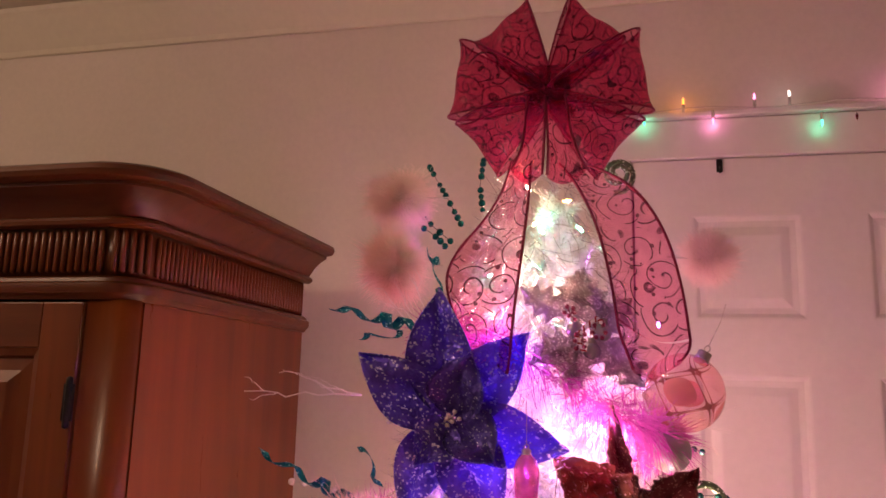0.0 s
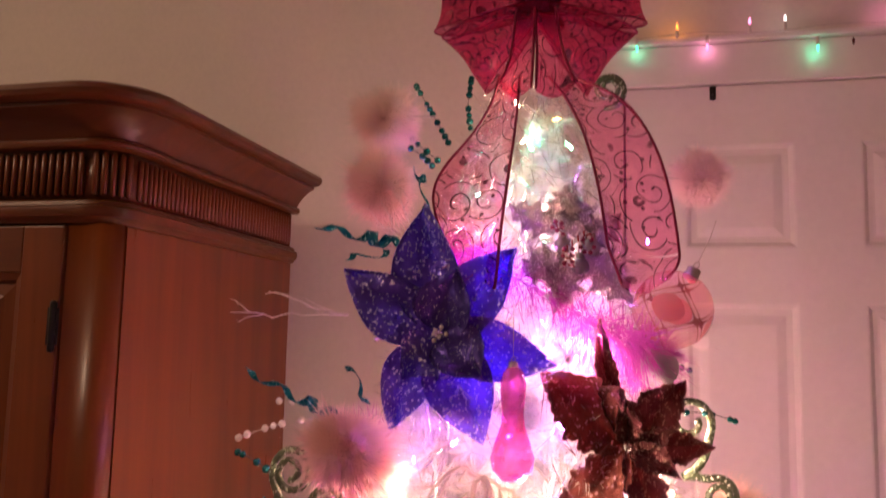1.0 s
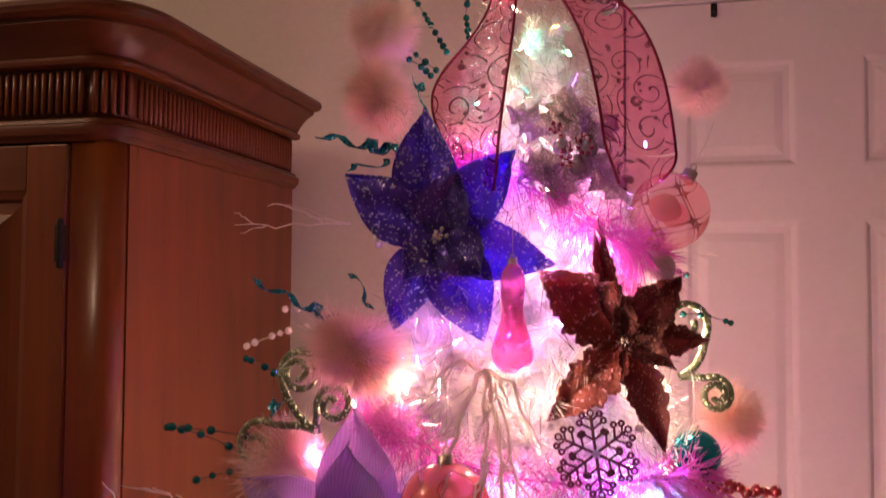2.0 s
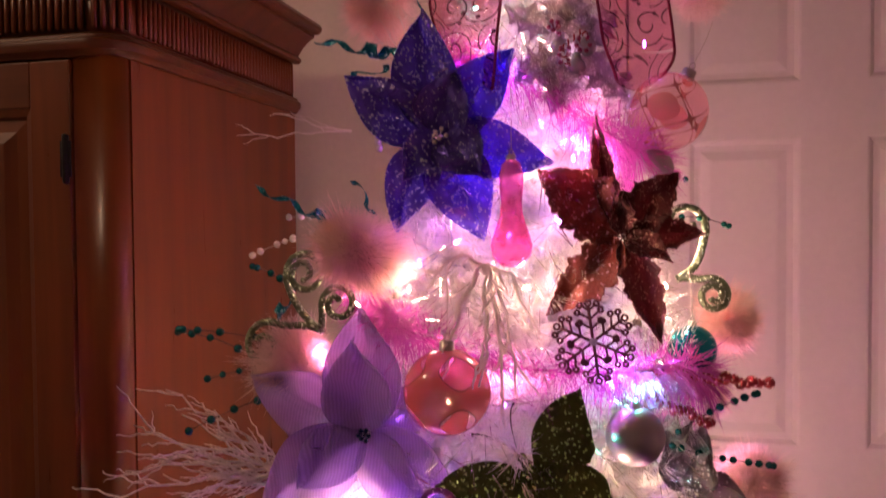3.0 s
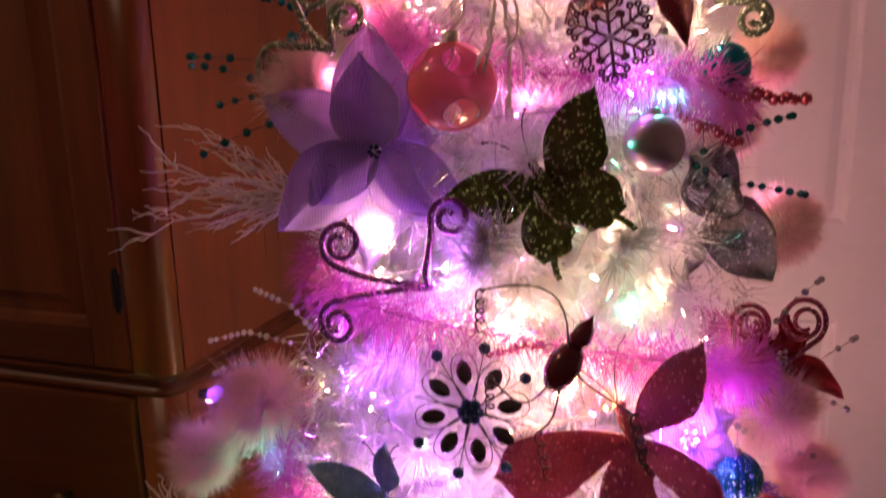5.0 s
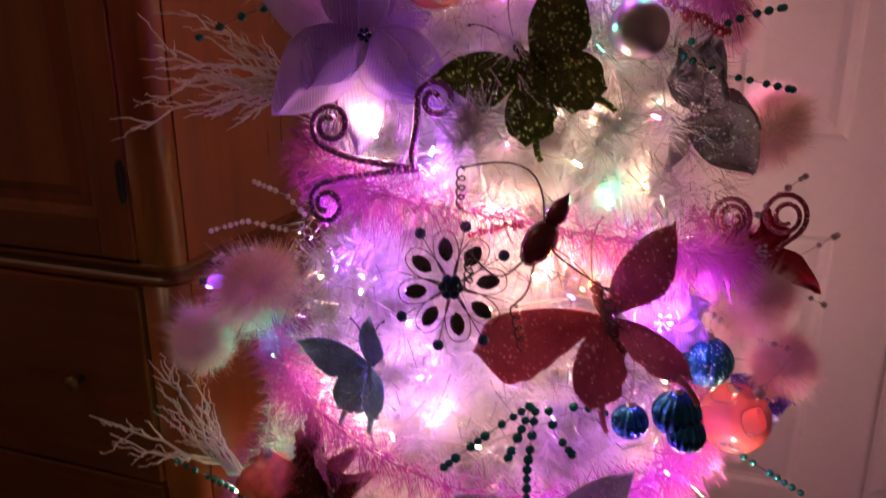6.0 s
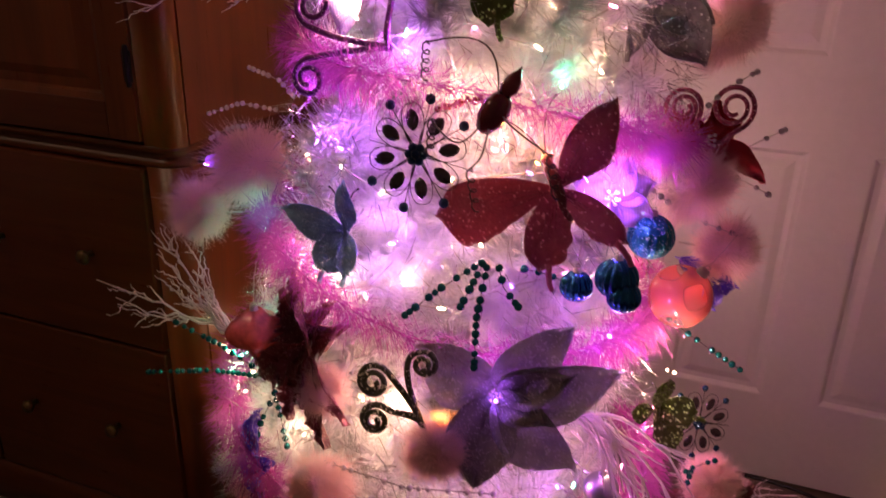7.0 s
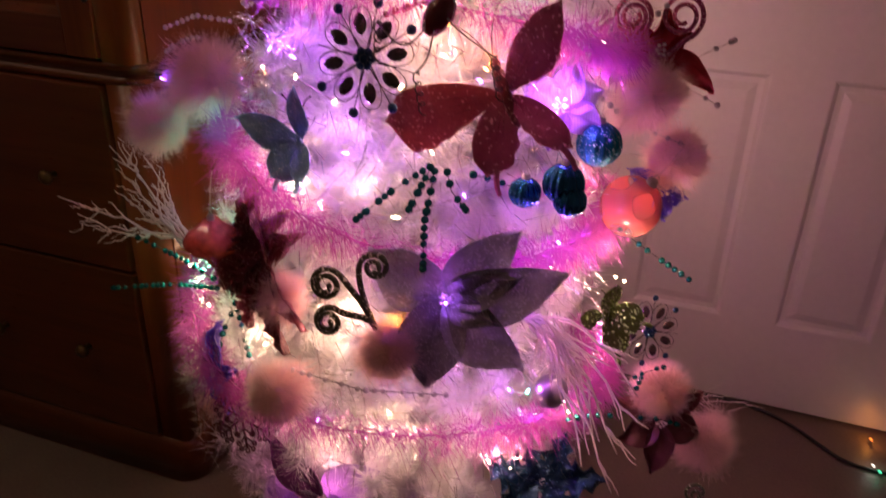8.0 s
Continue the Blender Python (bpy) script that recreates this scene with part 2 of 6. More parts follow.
M_SAGE = glitter("sage_glitter", (0.19, 0.24, 0.15), (0.85, 1.0, 0.8), share=0.10, cells=500, metal=0.6)
M_BRONZE = glitter("bronze_green_glitter", (0.16, 0.165, 0.11), (0.9, 0.9, 0.7), share=0.08, cells=500, metal=0.6)
M_PURPLE = glitter("purple_glitter", (0.25, 0.07, 0.27), (0.9, 0.6, 0.9), share=0.05, metal=0.5)
M_BURG = glitter("burgundy_glitter", (0.46, 0.09, 0.18), (1.0, 0.6, 0.7), share=0.07, metal=0.5)
M_RED = glitter("red_glitter", (0.34, 0.035, 0.050), (1.0, 0.7, 0.7), share=0.08, cells=420, metal=0.5)
M_FLAKE = surface("dark_maroon_wire", (0.13, 0.035, 0.050), 0.35, 0.3, vary=0.3, fine=500, relief=0.5)
M_TEAL = glitter("teal_glitter", (0.010, 0.20, 0.28), (0.5, 1.0, 1.0), share=0.06, metal=0.7)
M_BLUE = glitter("slate_blue_glitter", (0.32, 0.52, 0.66), (0.7, 0.9, 1.0), share=0.05, metal=0.4, through_light=0.1)
M_NAVY = glitter("navy_glitter", (0.010, 0.040, 0.10), (0.4, 0.7, 1.0), share=0.012, metal=0.6)
M_BEAD = surface("teal_bead", (0.010, 0.15, 0.15), 0.12, 0.55, vary=0.2, fine=300)
M_PEARL = surface("pearl_bead", (0.84, 0.78, 0.76), 0.18, 0.0, vary=0.05, coat=0.6)
M_WIRE = surface("wire", (0.10, 0.08, 0.08), 0.4, 0.7)
M_CABLE = surface("black_cable", (0.012, 0.012, 0.012), 0.5)
M_PALEWIRE = surface("pale_wire", (0.62, 0.56, 0.52), 0.5)
M_SILVER = surface("silver_mirror", (0.46, 0.42, 0.46), 0.32, 1.0, vary=0.06, fine=60, relief=0.02)
M_TEALBALL = surface("teal_mirror", (0.02, 0.30, 0.38), 0.10, 0.9, vary=0.2, fine=60, relief=0.02)
M_NAVYBALL = surface("navy_metal", (0.012, 0.10, 0.22), 0.16, 0.85, vary=0.3, fine=60)
M_CAP = surface("cap_metal", (0.50, 0.46, 0.42), 0.3, 0.9)
M_TWIG = surface("frosted_twig", (0.90, 0.83, 0.82), 0.6, vary=0.15, big=40, fine=300, relief=0.4, through_light=0.45)
M_ORGANZA = organza("burgundy_organza", (0.42, 0.006, 0.125), (0.07, 0.001, 0.022), 0.20, 26.0, (1.0, 0.62, 0.75))
M_ORGANZAT = organza("rose_organza", (0.66, 0.035, 0.22), (0.18, 0.003, 0.050), 0.10, 24.0, (1.0, 0.76, 0.84))
M_HEM = surface("ribbon_hem", (0.27, 0.007, 0.060), 0.5, through_light=0.25)
M_HARL = harlequin("harlequin_glass", (0.92, 0.20, 0.18), (0.96, 0.68, 0.74), -0.22, -0.22)
M_HARLC = harlequin("clear_harlequin_glass", (0.90, 0.30, 0.28), (0.98, 0.74, 0.76), 0.42, 0.0)
M_PINKGLASS = tinted_glass("pink_glass", (0.90, 0.34, 0.62), 0.36)
M_CORAL = tinted_glass("coral_glass", (0.80, 0.22, 0.18), 0.8)
M_CLEAR = tinted_glass("clear_glass", (0.92, 0.85, 0.88), 0.14)
M_JEWEL = surface("smoky_jewel", (0.035, 0.018, 0.022), 0.06, 0.2, coat=1.0)
M_SKIRT = surface("white_felt", (0.80, 0.76, 0.75), 0.9, vary=0.08, big=10, fine=300, relief=0.3)
M_SILVERLEAF = glitter("silver_leaf_glitter", (0.46, 0.38, 0.42), (1, 1, 1), share=0.12, metal=0.3, through_light=0.4)
M_CRIMSON = surface("crimson_silk", (0.50, 0.022, 0.045), 0.5, vary=0.3, fine=200, through_light=0.2)
M_VBULB = glow("violet_large_bulb", (0.30, 0.06, 0.95), 5.0)
M_BUG = surface("dark_red_enamel", (0.13, 0.008, 0.018), 0.15, 0.2, coat=0.8)

GLOWS = {
    "warm": ((1.0, 0.62, 0.40), glow("warm_bulb", (1.0, 0.74, 0.42), BULB)),
    "violet": ((0.42, 0.09, 0.80), glow("violet_bulb", (0.38, 0.12, 1.0), BULB)),
    "pink": ((1.0, 0.28, 0.56), glow("pink_bulb", (1.0, 0.22, 0.48), BULB)),
    "green": ((0.10, 1.0, 0.55), glow("green_bulb", (0.14, 1.0, 0.58), BULB)),
    "orange": ((1.0, 0.34, 0.06), glow("orange_bulb", (1.0, 0.36, 0.06), BULB)),
    "white": ((1.0, 0.92, 0.85), glow("white_bulb", (1.0, 0.92, 0.85), BULB)),
}


# ---------------------------------------------------------------- mesh helpers
class Shape:
    """Vertices and faces of one mesh."""

    def __init__(self):
        self.v, self.f = [], []

    def tube(self, pts, r, sides=6, taper=1.0):
        pts = [Vector(p) for p in pts]
        n, base = len(pts), len(self.v)
        side = None
        for i, p in enumerate(pts):
            d = (pts[min(i + 1, n - 1)] - pts[max(i - 1, 0)]).normalized()
            if side is None:
                side = d.orthogonal().normalized()
            side = (side - d * side.dot(d)).normalized()
            up = d.cross(side)
            k = r * (1 + (taper - 1) * i / max(1, n - 1))
            for s in range(sides):
                a = 2 * math.pi * s / sides
                self.v.append(p + (side * math.cos(a) + up * math.sin(a)) * k)
        for i in range(n - 1):
            for s in range(sides):
                a, b = base + i * sides + s, base + i * sides + (s + 1) % sides
                self.f.append((a, b, b + sides, a + sides))
        self.f.append(tuple(base + s for s in reversed(range(sides))))
        self.f.append(tuple(base + (n - 1) * sides + s for s in range(sides)))
        return self

    def lathe(self, profile, seg=20, centre=(0, 0, 0), ribs=0, rib=0.0):
        base, c = len(self.v), Vector(centre)
        for r, z in profile:
            for s in range(seg):
                a = 2 * math.pi * s / seg
                k = r * (1 + rib * math.cos(ribs * a)) if ribs else r
                self.v.append(c + Vector((k * math.cos(a), k * math.sin(a), z)))
        for i in range(len(profile) - 1):
            for s in range(seg):
                a, b = base + i * seg + s, base + i * seg + (s + 1) % seg
                self.f.append((a, b, b + seg, a + seg))
        self.f.append(tuple(base + s for s in reversed(range(seg))))
        self.f.append(tuple(base + (len(profile) - 1) * seg + s for s in range(seg)))
        return self

    def ball(self, c, r, seg=12, rings=8, squash=1.0, ribs=0, rib=0.0):
        return self.lathe([(max(1e-4, r * math.sin(math.pi * i / rings)), -r * squash * math.cos(math.pi * i / rings)) for i in range(rings + 1)], seg, c, ribs, rib)

    def box(self, lo, hi):
        b = len(self.v)
        self.v += [Vector((x, y, z)) for x in (lo[0], hi[0]) for y in (lo[1], hi[1]) for z in (lo[2], hi[2])]
        self.f += [tuple(b + i for i in q) for q in ((0, 1, 3, 2), (4, 6, 7, 5), (0, 4, 5, 1), (2, 3, 7, 6), (0, 2, 6, 4), (1, 5, 7, 3))]
        return self

    def sheet(self, fn, nu, nv, thick):
        """A curved sheet with real thickness; fn takes u and v from 0 to 1."""
        base = len(self.v)
        top = [[Vector(fn(i / nu, j / nv)) for j in range(nv + 1)] for i in range(nu + 1)]
        low = []
        for i in range(nu + 1):
            row = []
            for j in range(nv + 1):
                du = top[min(i + 1, nu)][j] - top[max(i - 1, 0)][j]
                dv = top[i][min(j + 1, nv)] - top[i][max(j - 1, 0)]
                n = du.cross(dv)
                row.append(top[i][j] - (n.normalized() if n.length > 1e-12 else Vector((0, 0, 1))) * thick)
            low.append(row)
        for grid in (top, low):
            for row in grid:
                self.v += row
        w, half = nv + 1, (nu + 1) * (nv + 1)
        for i in range(nu):
            for j in range(nv):
                a = base + i * w + j
                self.f.append((a, a + w, a + w + 1, a + 1))
                self.f.append((a + half, a + half + 1, a + half + w + 1, a + half + w))
        rim = [(i, 0) for i in range(nu)] + [(nu, j) for j in range(nv)] + [(i, nv) for i in range(nu, 0, -1)] + [(0, j) for j in range(nv, 0, -1)]
        for k in range(len(rim)):
            (i, j), (p, q) = rim[k], rim[(k + 1) % len(rim)]
            a, b = base + i * w + j, base + p * w + q
            self.f.append((a, b, b + half, a + half))
        return self

    def turn(self, m):
        self.v = [m @ p for p in self.v]
        return self

    def mesh(self, name, material, smooth=True, bevel=0.0):
        me = bpy.data.meshes.new(name)
        me.from_pydata([tuple(p) for p in self.v], [], self.f)
        if bevel:
            bm = bmesh.new()
            bm.from_mesh(me)
            bmesh.ops.bevel(bm, geom=bm.edges[:], offset=bevel, segments=2, affect="EDGES", profile=0.5)
            bm.to_mesh(me)
            bm.free()
        me.materials.append(material)
        me.polygons.foreach_set("use_smooth", [smooth] * len(me.polygons))
        me.update()
        return me


def part(name, shape, material, parent, label="", smooth=True, bevel=0.0):
    """One mesh object under a thing or a part."""
    me = shape if isinstance(shape, bpy.types.Mesh) else shape.mesh(name, material, smooth, bevel)
    ob = new(name, me)
    ob.parent = parent
    return tagged(ob, label) if label else ob


def thing(name, m, label, category, group="", kind=""):
    ob = new(name)
    ob.empty_display_size = 0.02
    ob.matrix_basis = m
    return tagged(ob, label, category, group, kind)


def fixed(name, shape, material, label, category="", smooth=False, bevel=0.0):
    ob = new(name, shape.mesh(name, material, smooth, bevel))
    return tagged(ob, label, category or name.split("_")[0], kind="structure")


def aim(p, n, roll=0.0):
    """A pose at p whose z points along n and whose y points up."""
    z = Vector(n).normalized()
    y = (Vector((0, 0, 1)) - z * z.z).normalized()
    x = y.cross(z)
    return Matrix.Translation(p) @ Matrix((x, y, z)).transposed().to_4x4() @ pose(0, 0, 0, 0, 0, roll)


def rnd(a, b):
    return random.uniform(a, b)


def bez(a, b, c, d, n):
    a, b, c, d = (Vector(q) for q in (a, b, c, d))
    return [a * (1 - t) ** 3 + b * 3 * t * (1 - t) ** 2 + c * 3 * t * t * (1 - t) + d * t ** 3 for t in (i / n for i in range(n + 1))]


AXIS = Vector((0.345, 1.170, 0))


def out_of_tree(p, lift=0.15):
    """The way out of the tree at p, turned a little to the room."""
    d = Vector(p) - AXIS
    d.z = 0
    d = d.normalized() * 0.5 + Vector((0.12, -0.9, 0))
    d = d.normalized()
    d.z = lift
    return d.normalized()


def radius_at(z):
    return 0.252 * min(1.0, max(0.0, (1.87 - z) / 0.9)) ** 0.8 + 0.17 * max(0.0, min(0.4, 0.84 - z))


def lean(z):
    """The pole leans a little to the door."""
    return -0.050 + 0.075 * z / 1.8 - 0.050 * max(0.0, min(1.0, (1.05 - z) / 0.45))


# ---------------------------------------------------------------- the room
WALL_Y, CEIL = 1.862, 2.487
DX0, DX1, DTOP = 0.480, 1.232, 2.017
XL, XR, YB = -1.75, 2.25, -1.9

s = Shape().box((XL - 0.12, YB - 0.12, -0.1), (XR + 0.12, WALL_Y + 0.2, 0.0))
fixed("floor", s, M_FLOOR, "dark brown floor covering, dim under the tree", "floor")
s = Shape().box((XL - 0.12, YB - 0.12, CEIL), (XR + 0.12, WALL_Y + 0.12, CEIL + 0.1))
fixed("ceiling", s, M_CEIL, "cream painted flat ceiling", "ceiling")
s = Shape().box((XL - 0.12, WALL_Y, 0), (DX0 - 0.016, WALL_Y + 0.12, CEIL))
s.box((DX1 + 0.016, WALL_Y, 0), (XR + 0.12, WALL_Y + 0.12, CEIL))
s.box((DX0 - 0.016, WALL_Y, DTOP + 0.02), (DX1 + 0.016, WALL_Y + 0.12, CEIL))
fixed("wall_north", s, M_WALL, "off-white painted wall behind the tree", "wall")
fixed("wall_west", Shape().box((XL - 0.12, YB, 0), (XL, WALL_Y, CEIL)), M_WALL, "off-white painted side wall", "wall")
fixed("wall_east", Shape().box((XR, YB, 0), (XR + 0.12, WALL_Y, CEIL)), M_WALL, "off-white painted side wall", "wall")
fixed("wall_south", Shape().box((XL, YB - 0.12, 0), (XR, YB, CEIL)), M_WALL, "off-white painted wall of the room", "wall")

crown = Shape()
prof = [(0.0, CEIL - 0.108), (0.006, CEIL - 0.106), (0.010, CEIL - 0.094), (0.020, CEIL - 0.080), (0.040, CEIL - 0.050), (0.058, CEIL - 0.022), (0.066, CEIL - 0.012), (0.070, CEIL - 0.001), (0.0, CEIL - 0.001)]
b = len(crown.v)
for x in (XL, XR):
    crown.v += [Vector((x, WALL_Y - o - 0.002, z)) for o, z in prof]
k = len(prof)
crown.f += [(b + i, b + (i + 1) % k, b + k + (i + 1) % k, b + k + i) for i in range(k)]
fixed("trim_crown", crown, M_CEIL, "cream coved moulding under the ceiling", "crown moulding")
s = Shape().box((-0.17, WALL_Y - 0.014, 0.0), (DX0 - 0.09, WALL_Y - 0.001, 0.10))
s.box((DX1 + 0.09, WALL_Y - 0.014, 0.0), (XR, WALL_Y - 0.001, 0.10))
fixed("baseboard", s, M_TRIM, "white painted baseboard along the wall", "baseboard", bevel=0.003)

# door casing and the closed six-panel door
cas = Shape()
for x0, x1, z0, z1 in ((DX0 - 0.075, DX0 - 0.004, 0.0, DTOP + 0.004), (DX1 + 0.004, DX1 + 0.075, 0.0, DTOP + 0.004), (DX0 - 0.075, DX1 + 0.075, DTOP + 0.0025, DTOP + 0.086)):
    cas.box((x0, WALL_Y - 0.020, z0), (x1, WALL_Y - 0.001, z1))
fixed("trim_door", cas, M_TRIM, "white painted casing round the door", "door casing", bevel=0.004)
cap = Shape().box((DX0 - 0.085, WALL_Y - 0.034, DTOP + 0.087), (DX1 + 0.085, WALL_Y - 0.001, DTOP + 0.099))
fixed("trim_door_cap", cap, M_TRIM, "narrow white ledge on the door casing", "door casing", bevel=0.003)

door = thing("door_1", pose(0, 0, 0), "closed white six-panel door in the back wall", "door", kind="structure")
DY = 1.850
cols = [(0.594, 0.801), (0.917, 1.124)]
rows_z = [(0.225, 0.800), (0.985, 1.584), (1.690, 1.900)]
for x0, x1 in ((DX0, 0.594), (0.801, 0.917), (1.124, DX1)):
    part("stile", Shape().box((x0, DY, 0.008), (x1, DY + 0.036, DTOP)), M_DOOR, door, smooth=False)
zs = [0.008, *[v for r in rows_z for v in r], DTOP]
for i in range(0, len(zs), 2):
    for x0, x1 in cols:
        part("rail", Shape().box((x0, DY, zs[i]), (x1, DY + 0.036, zs[i + 1])), M_DOOR, door, smooth=False)
for x0, x1 in cols:
    for z0, z1 in rows_z:
        p = Shape()
        rings = [(0.0, 0.0), (0.004, 0.001), (0.012, 0.008), (0.020, 0.009), (0.024, 0.009), (0.040, 0.004), (0.043, 0.0035)]
        for o, d in rings:
            p.v += [Vector(q) for q in ((x0 + o, DY + d, z0 + o), (x1 - o, DY + d, z0 + o), (x1 - o, DY + d, z1 - o), (x0 + o, DY + d, z1 - o))]
        for i in range(len(rings) - 1):
            for j in range(4):
                a, c = i * 4 + j, i * 4 + (j + 1) % 4
                p.f.append((a, c, c + 4, a + 4))
        e = (len(rings) - 1) * 4
        p.f.append((e, e + 1, e + 2, e + 3))
        p.box((x0 + 0.002, DY + 0.012, z0 + 0.002), (x1 - 0.002, DY + 0.030, z1 - 0.002))
        part("panel", p, M_DOOR, door, smooth=False)
fixed("door_backing", Shape().box((DX0 - 0.014, DY + 0.040, 0.0), (DX1 + 0.014, DY + 0.11, DTOP + 0.018)), M_TRIM, "door stop behind the closed door", "door gap")

hook = thing("over_door_hook", pose(0.650, DY - 0.001, DTOP - 0.012), "small black metal hook over the door top", "hook")
s = Shape().box((-0.006, -0.004, -0.016), (0.006, -0.001, 0.011))
part("plate", s, M_IRON, hook, bevel=0.0008)
part("hook", Shape().tube(bez((0, -0.004, -0.006), (0, -0.016, -0.012), (0, -0.018, -0.022), (0, -0.008, -0.018), 8), 0.002), M_IRON, hook)


# ---------------------------------------------------------------- the armoire
def corner_path(x0, y_front, x_side, y_back, r, n=8):
    """Front from x0 to the rounded corner, then along the side to y_back: places and outward ways."""
    pts = [((x0, y_front), (0, -1)), ((x_side - r, y_front), (0, -1))]
    for i in range(1, n):
        a = math.pi / 2 * i / n
        pts.append(((x_side - r + r * math.sin(a), y_front + r - r * math.cos(a)), (math.sin(a), -math.cos(a))))
    pts += [((x_side, y_front + r), (1, 0)), ((x_side, y_back), (1, 0))]
    return pts


def moulding(path, profile):
    s, k = Shape(), len(profile)
    for (x, y), (nx, ny) in path:
        s.v += [Vector((x + nx * o, y + ny * o, z)) for o, z in profile]
    for i in range(len(path) - 1):
        for j in range(k):
            a, c = i * k + j, i * k + (j + 1) % k
            s.f.append((a, c, c + k, a + k))
    s.f.append(tuple(range(k)))
    s.f.append(tuple((len(path) - 1) * k + j for j in reversed(range(k))))
    return s


AX0, AXS, AYF, AYB = -1.28, -0.172, 1.128, 1.690
armoire = thing("armoire", pose(0, 0, 0), "tall reddish-brown cherry wood armoire with fluted frieze and moulded cornice", "armoire")
path = corner_path(AX0, AYF, AXS, AYB, 0.042, 14)
o = part("cornice", moulding(path, [(0.0, 1.744), (0.009, 1.744), (0.014, 1.747), (0.015, 1.752), (0.013, 1.756), (0.008, 1.758), (0.011, 1.763), (0.019, 1.775), (0.030, 1.786), (0.043, 1.794), (0.043, 1.799), (0.052, 1.800), (0.058, 1.804), (0.060, 1.811), (0.057, 1.818), (0.050, 1.822), (0.0, 1.823)]), M_WOODX, armoire)
o.data.set_sharp_from_angle(angle=0.6)
part("top", Shape().box((AX0, AYF + 0.05, 1.800), (AXS - 0.05, AYB, 1.817)), M_WOODX, armoire, smooth=False)
part("frieze", moulding(path, [(-0.008, 1.668), (-0.004, 1.668), (-0.004, 1.748), (-0.008, 1.748), (-0.05, 1.74), (-0.05, 1.68)]), M_WOODX, armoire)
reed = Shape().lathe([(0.0001, 0.0), (0.0042, 0.003), (0.0042, 0.056), (0.0001, 0.060)], 8)
reed_mesh = reed.mesh("reed", M_WOOD)
x = AXS - 0.052
while x > AXS - 0.70:
    o = part("reed", reed_mesh, M_WOOD, armoire)
    o.location = (x, AYF, 1.682)
    x -= 0.0115
for i in range(1, 6):
    a = math.pi / 2 * i / 6
    o = part("reed", reed_mesh, M_WOOD, armoire)
    o.location = (AXS - 0.042 + 0.042 * math.sin(a), AYF + 0.042 - 0.042 * math.cos(a), 1.682)
y = AYF + 0.056
while y < AYB - 0.01:
    o = part("reed", reed_mesh, M_WOOD, armoire)
    o.location = (AXS - 0.0022, y, 1.682)
    y += 0.0115
o = part("trim", moulding(path, [(0.0, 1.645), (0.004, 1.646), (0.007, 1.651), (0.011, 1.654), (0.013, 1.660), (0.012, 1.667), (0.007, 1.670), (0.005, 1.675), (0.0, 1.678)]), M_WOODX, armoire)
o.data.set_sharp_from_angle(angle=0.5)
post = corner_path(-0.237, AYF, AXS, AYF + 0.029, 0.026)
for z0, z1 in ((0.10, 0.828), (0.862, 1.646)):
    part("corner_post", moulding(post, [(-0.004, z0), (0.0, z0), (0.0, z1), (-0.004, z1), (-0.03, z1), (-0.03, z0)]), M_WOOD, armoire)
    part("side_panel", Shape().box((AXS - 0.024, AYF + 0.034, z0), (AXS - 0.001, AYB, z1)), M_WOOD, armoire, smooth=False)
part("back_panel", Shape().box((AX0, AYB - 0.012, 0.10), (AXS - 0.026, AYB - 0.001, 1.80)), M_WOOD, armoire, smooth=False)
part("left_side_panel", Shape().box((AX0, AYF + 0.02, 0.10), (AX0 + 0.02, AYB - 0.014, 1.80)), M_WOOD, armoire, smooth=False)
part("waist_moulding", moulding(corner_path(AX0, AYF, AXS, AYB, 0.042), [(-0.012, 0.826), (0.0, 0.827), (0.0015, 0.831), (0.001, 0.838), (-0.008, 0.840), (-0.010, 0.851), (0.001, 0.853), (0.0015, 0.858), (0.0, 0.863), (-0.012, 0.864)]), M_WOODX, armoire)
part("plinth", moulding(corner_path(AX0, AYF, AXS, AYB, 0.042), [(-0.03, 0.0), (0.012, 0.0), (0.014, 0.07), (0.008, 0.085), (0.002, 0.10), (-0.03, 0.10)]), M_WOODX, armoire)


def leaf(x0, x1, z0, z1, stile, name):
    d = thing(name, pose(0, 0, 0), "", "")
    d.parent = armoire
    for xa in (x0, x1 - stile):
        part("stile", Shape().box((xa, AYF - 0.006, z0), (xa + stile, AYF + 0.016, z1)), M_WOOD, d, smooth=False, bevel=0.002)
    for za in (z0, z1 - stile):
        part("rail", Shape().box((x0 + stile, AYF - 0.0055, za), (x1 - stile, AYF + 0.016, za + stile)), M_WOODX, d, smooth=False, bevel=0.002)
    a0, a1, c0, c1 = x0 + stile, x1 - stile, z0 + stile, z1 - stile
    pn = Shape()
    rings = [(0.0, 0.0), (0.010, 0.004), (0.014, 0.010), (0.030, 0.008), (0.046, 0.001)]
    for o, q in rings:
        pn.v += [Vector(v) for v in ((a0 + o, AYF - 0.004 + q, c0 + o), (a1 - o, AYF - 0.004 + q, c0 + o), (a1 - o, AYF - 0.004 + q, c1 - o), (a0 + o, AYF - 0.004 + q, c1 - o))]
    for i in range(len(rings) - 1):
        for j in range(4):
            a, c = i * 4 + j, i * 4 + (j + 1) % 4
            pn.f.append((a, c, c + 4, a + 4))
    e = (len(rings) - 1) * 4
    pn.f.append((e, e + 1, e + 2, e + 3))
    pn.box((a0 + 0.002, AYF + 0.010, c0 + 0.002), (a1 - 0.002, AYF + 0.014, c1 - 0.002))
    part("panel", pn, M_WOOD, d, smooth=False)
    return d


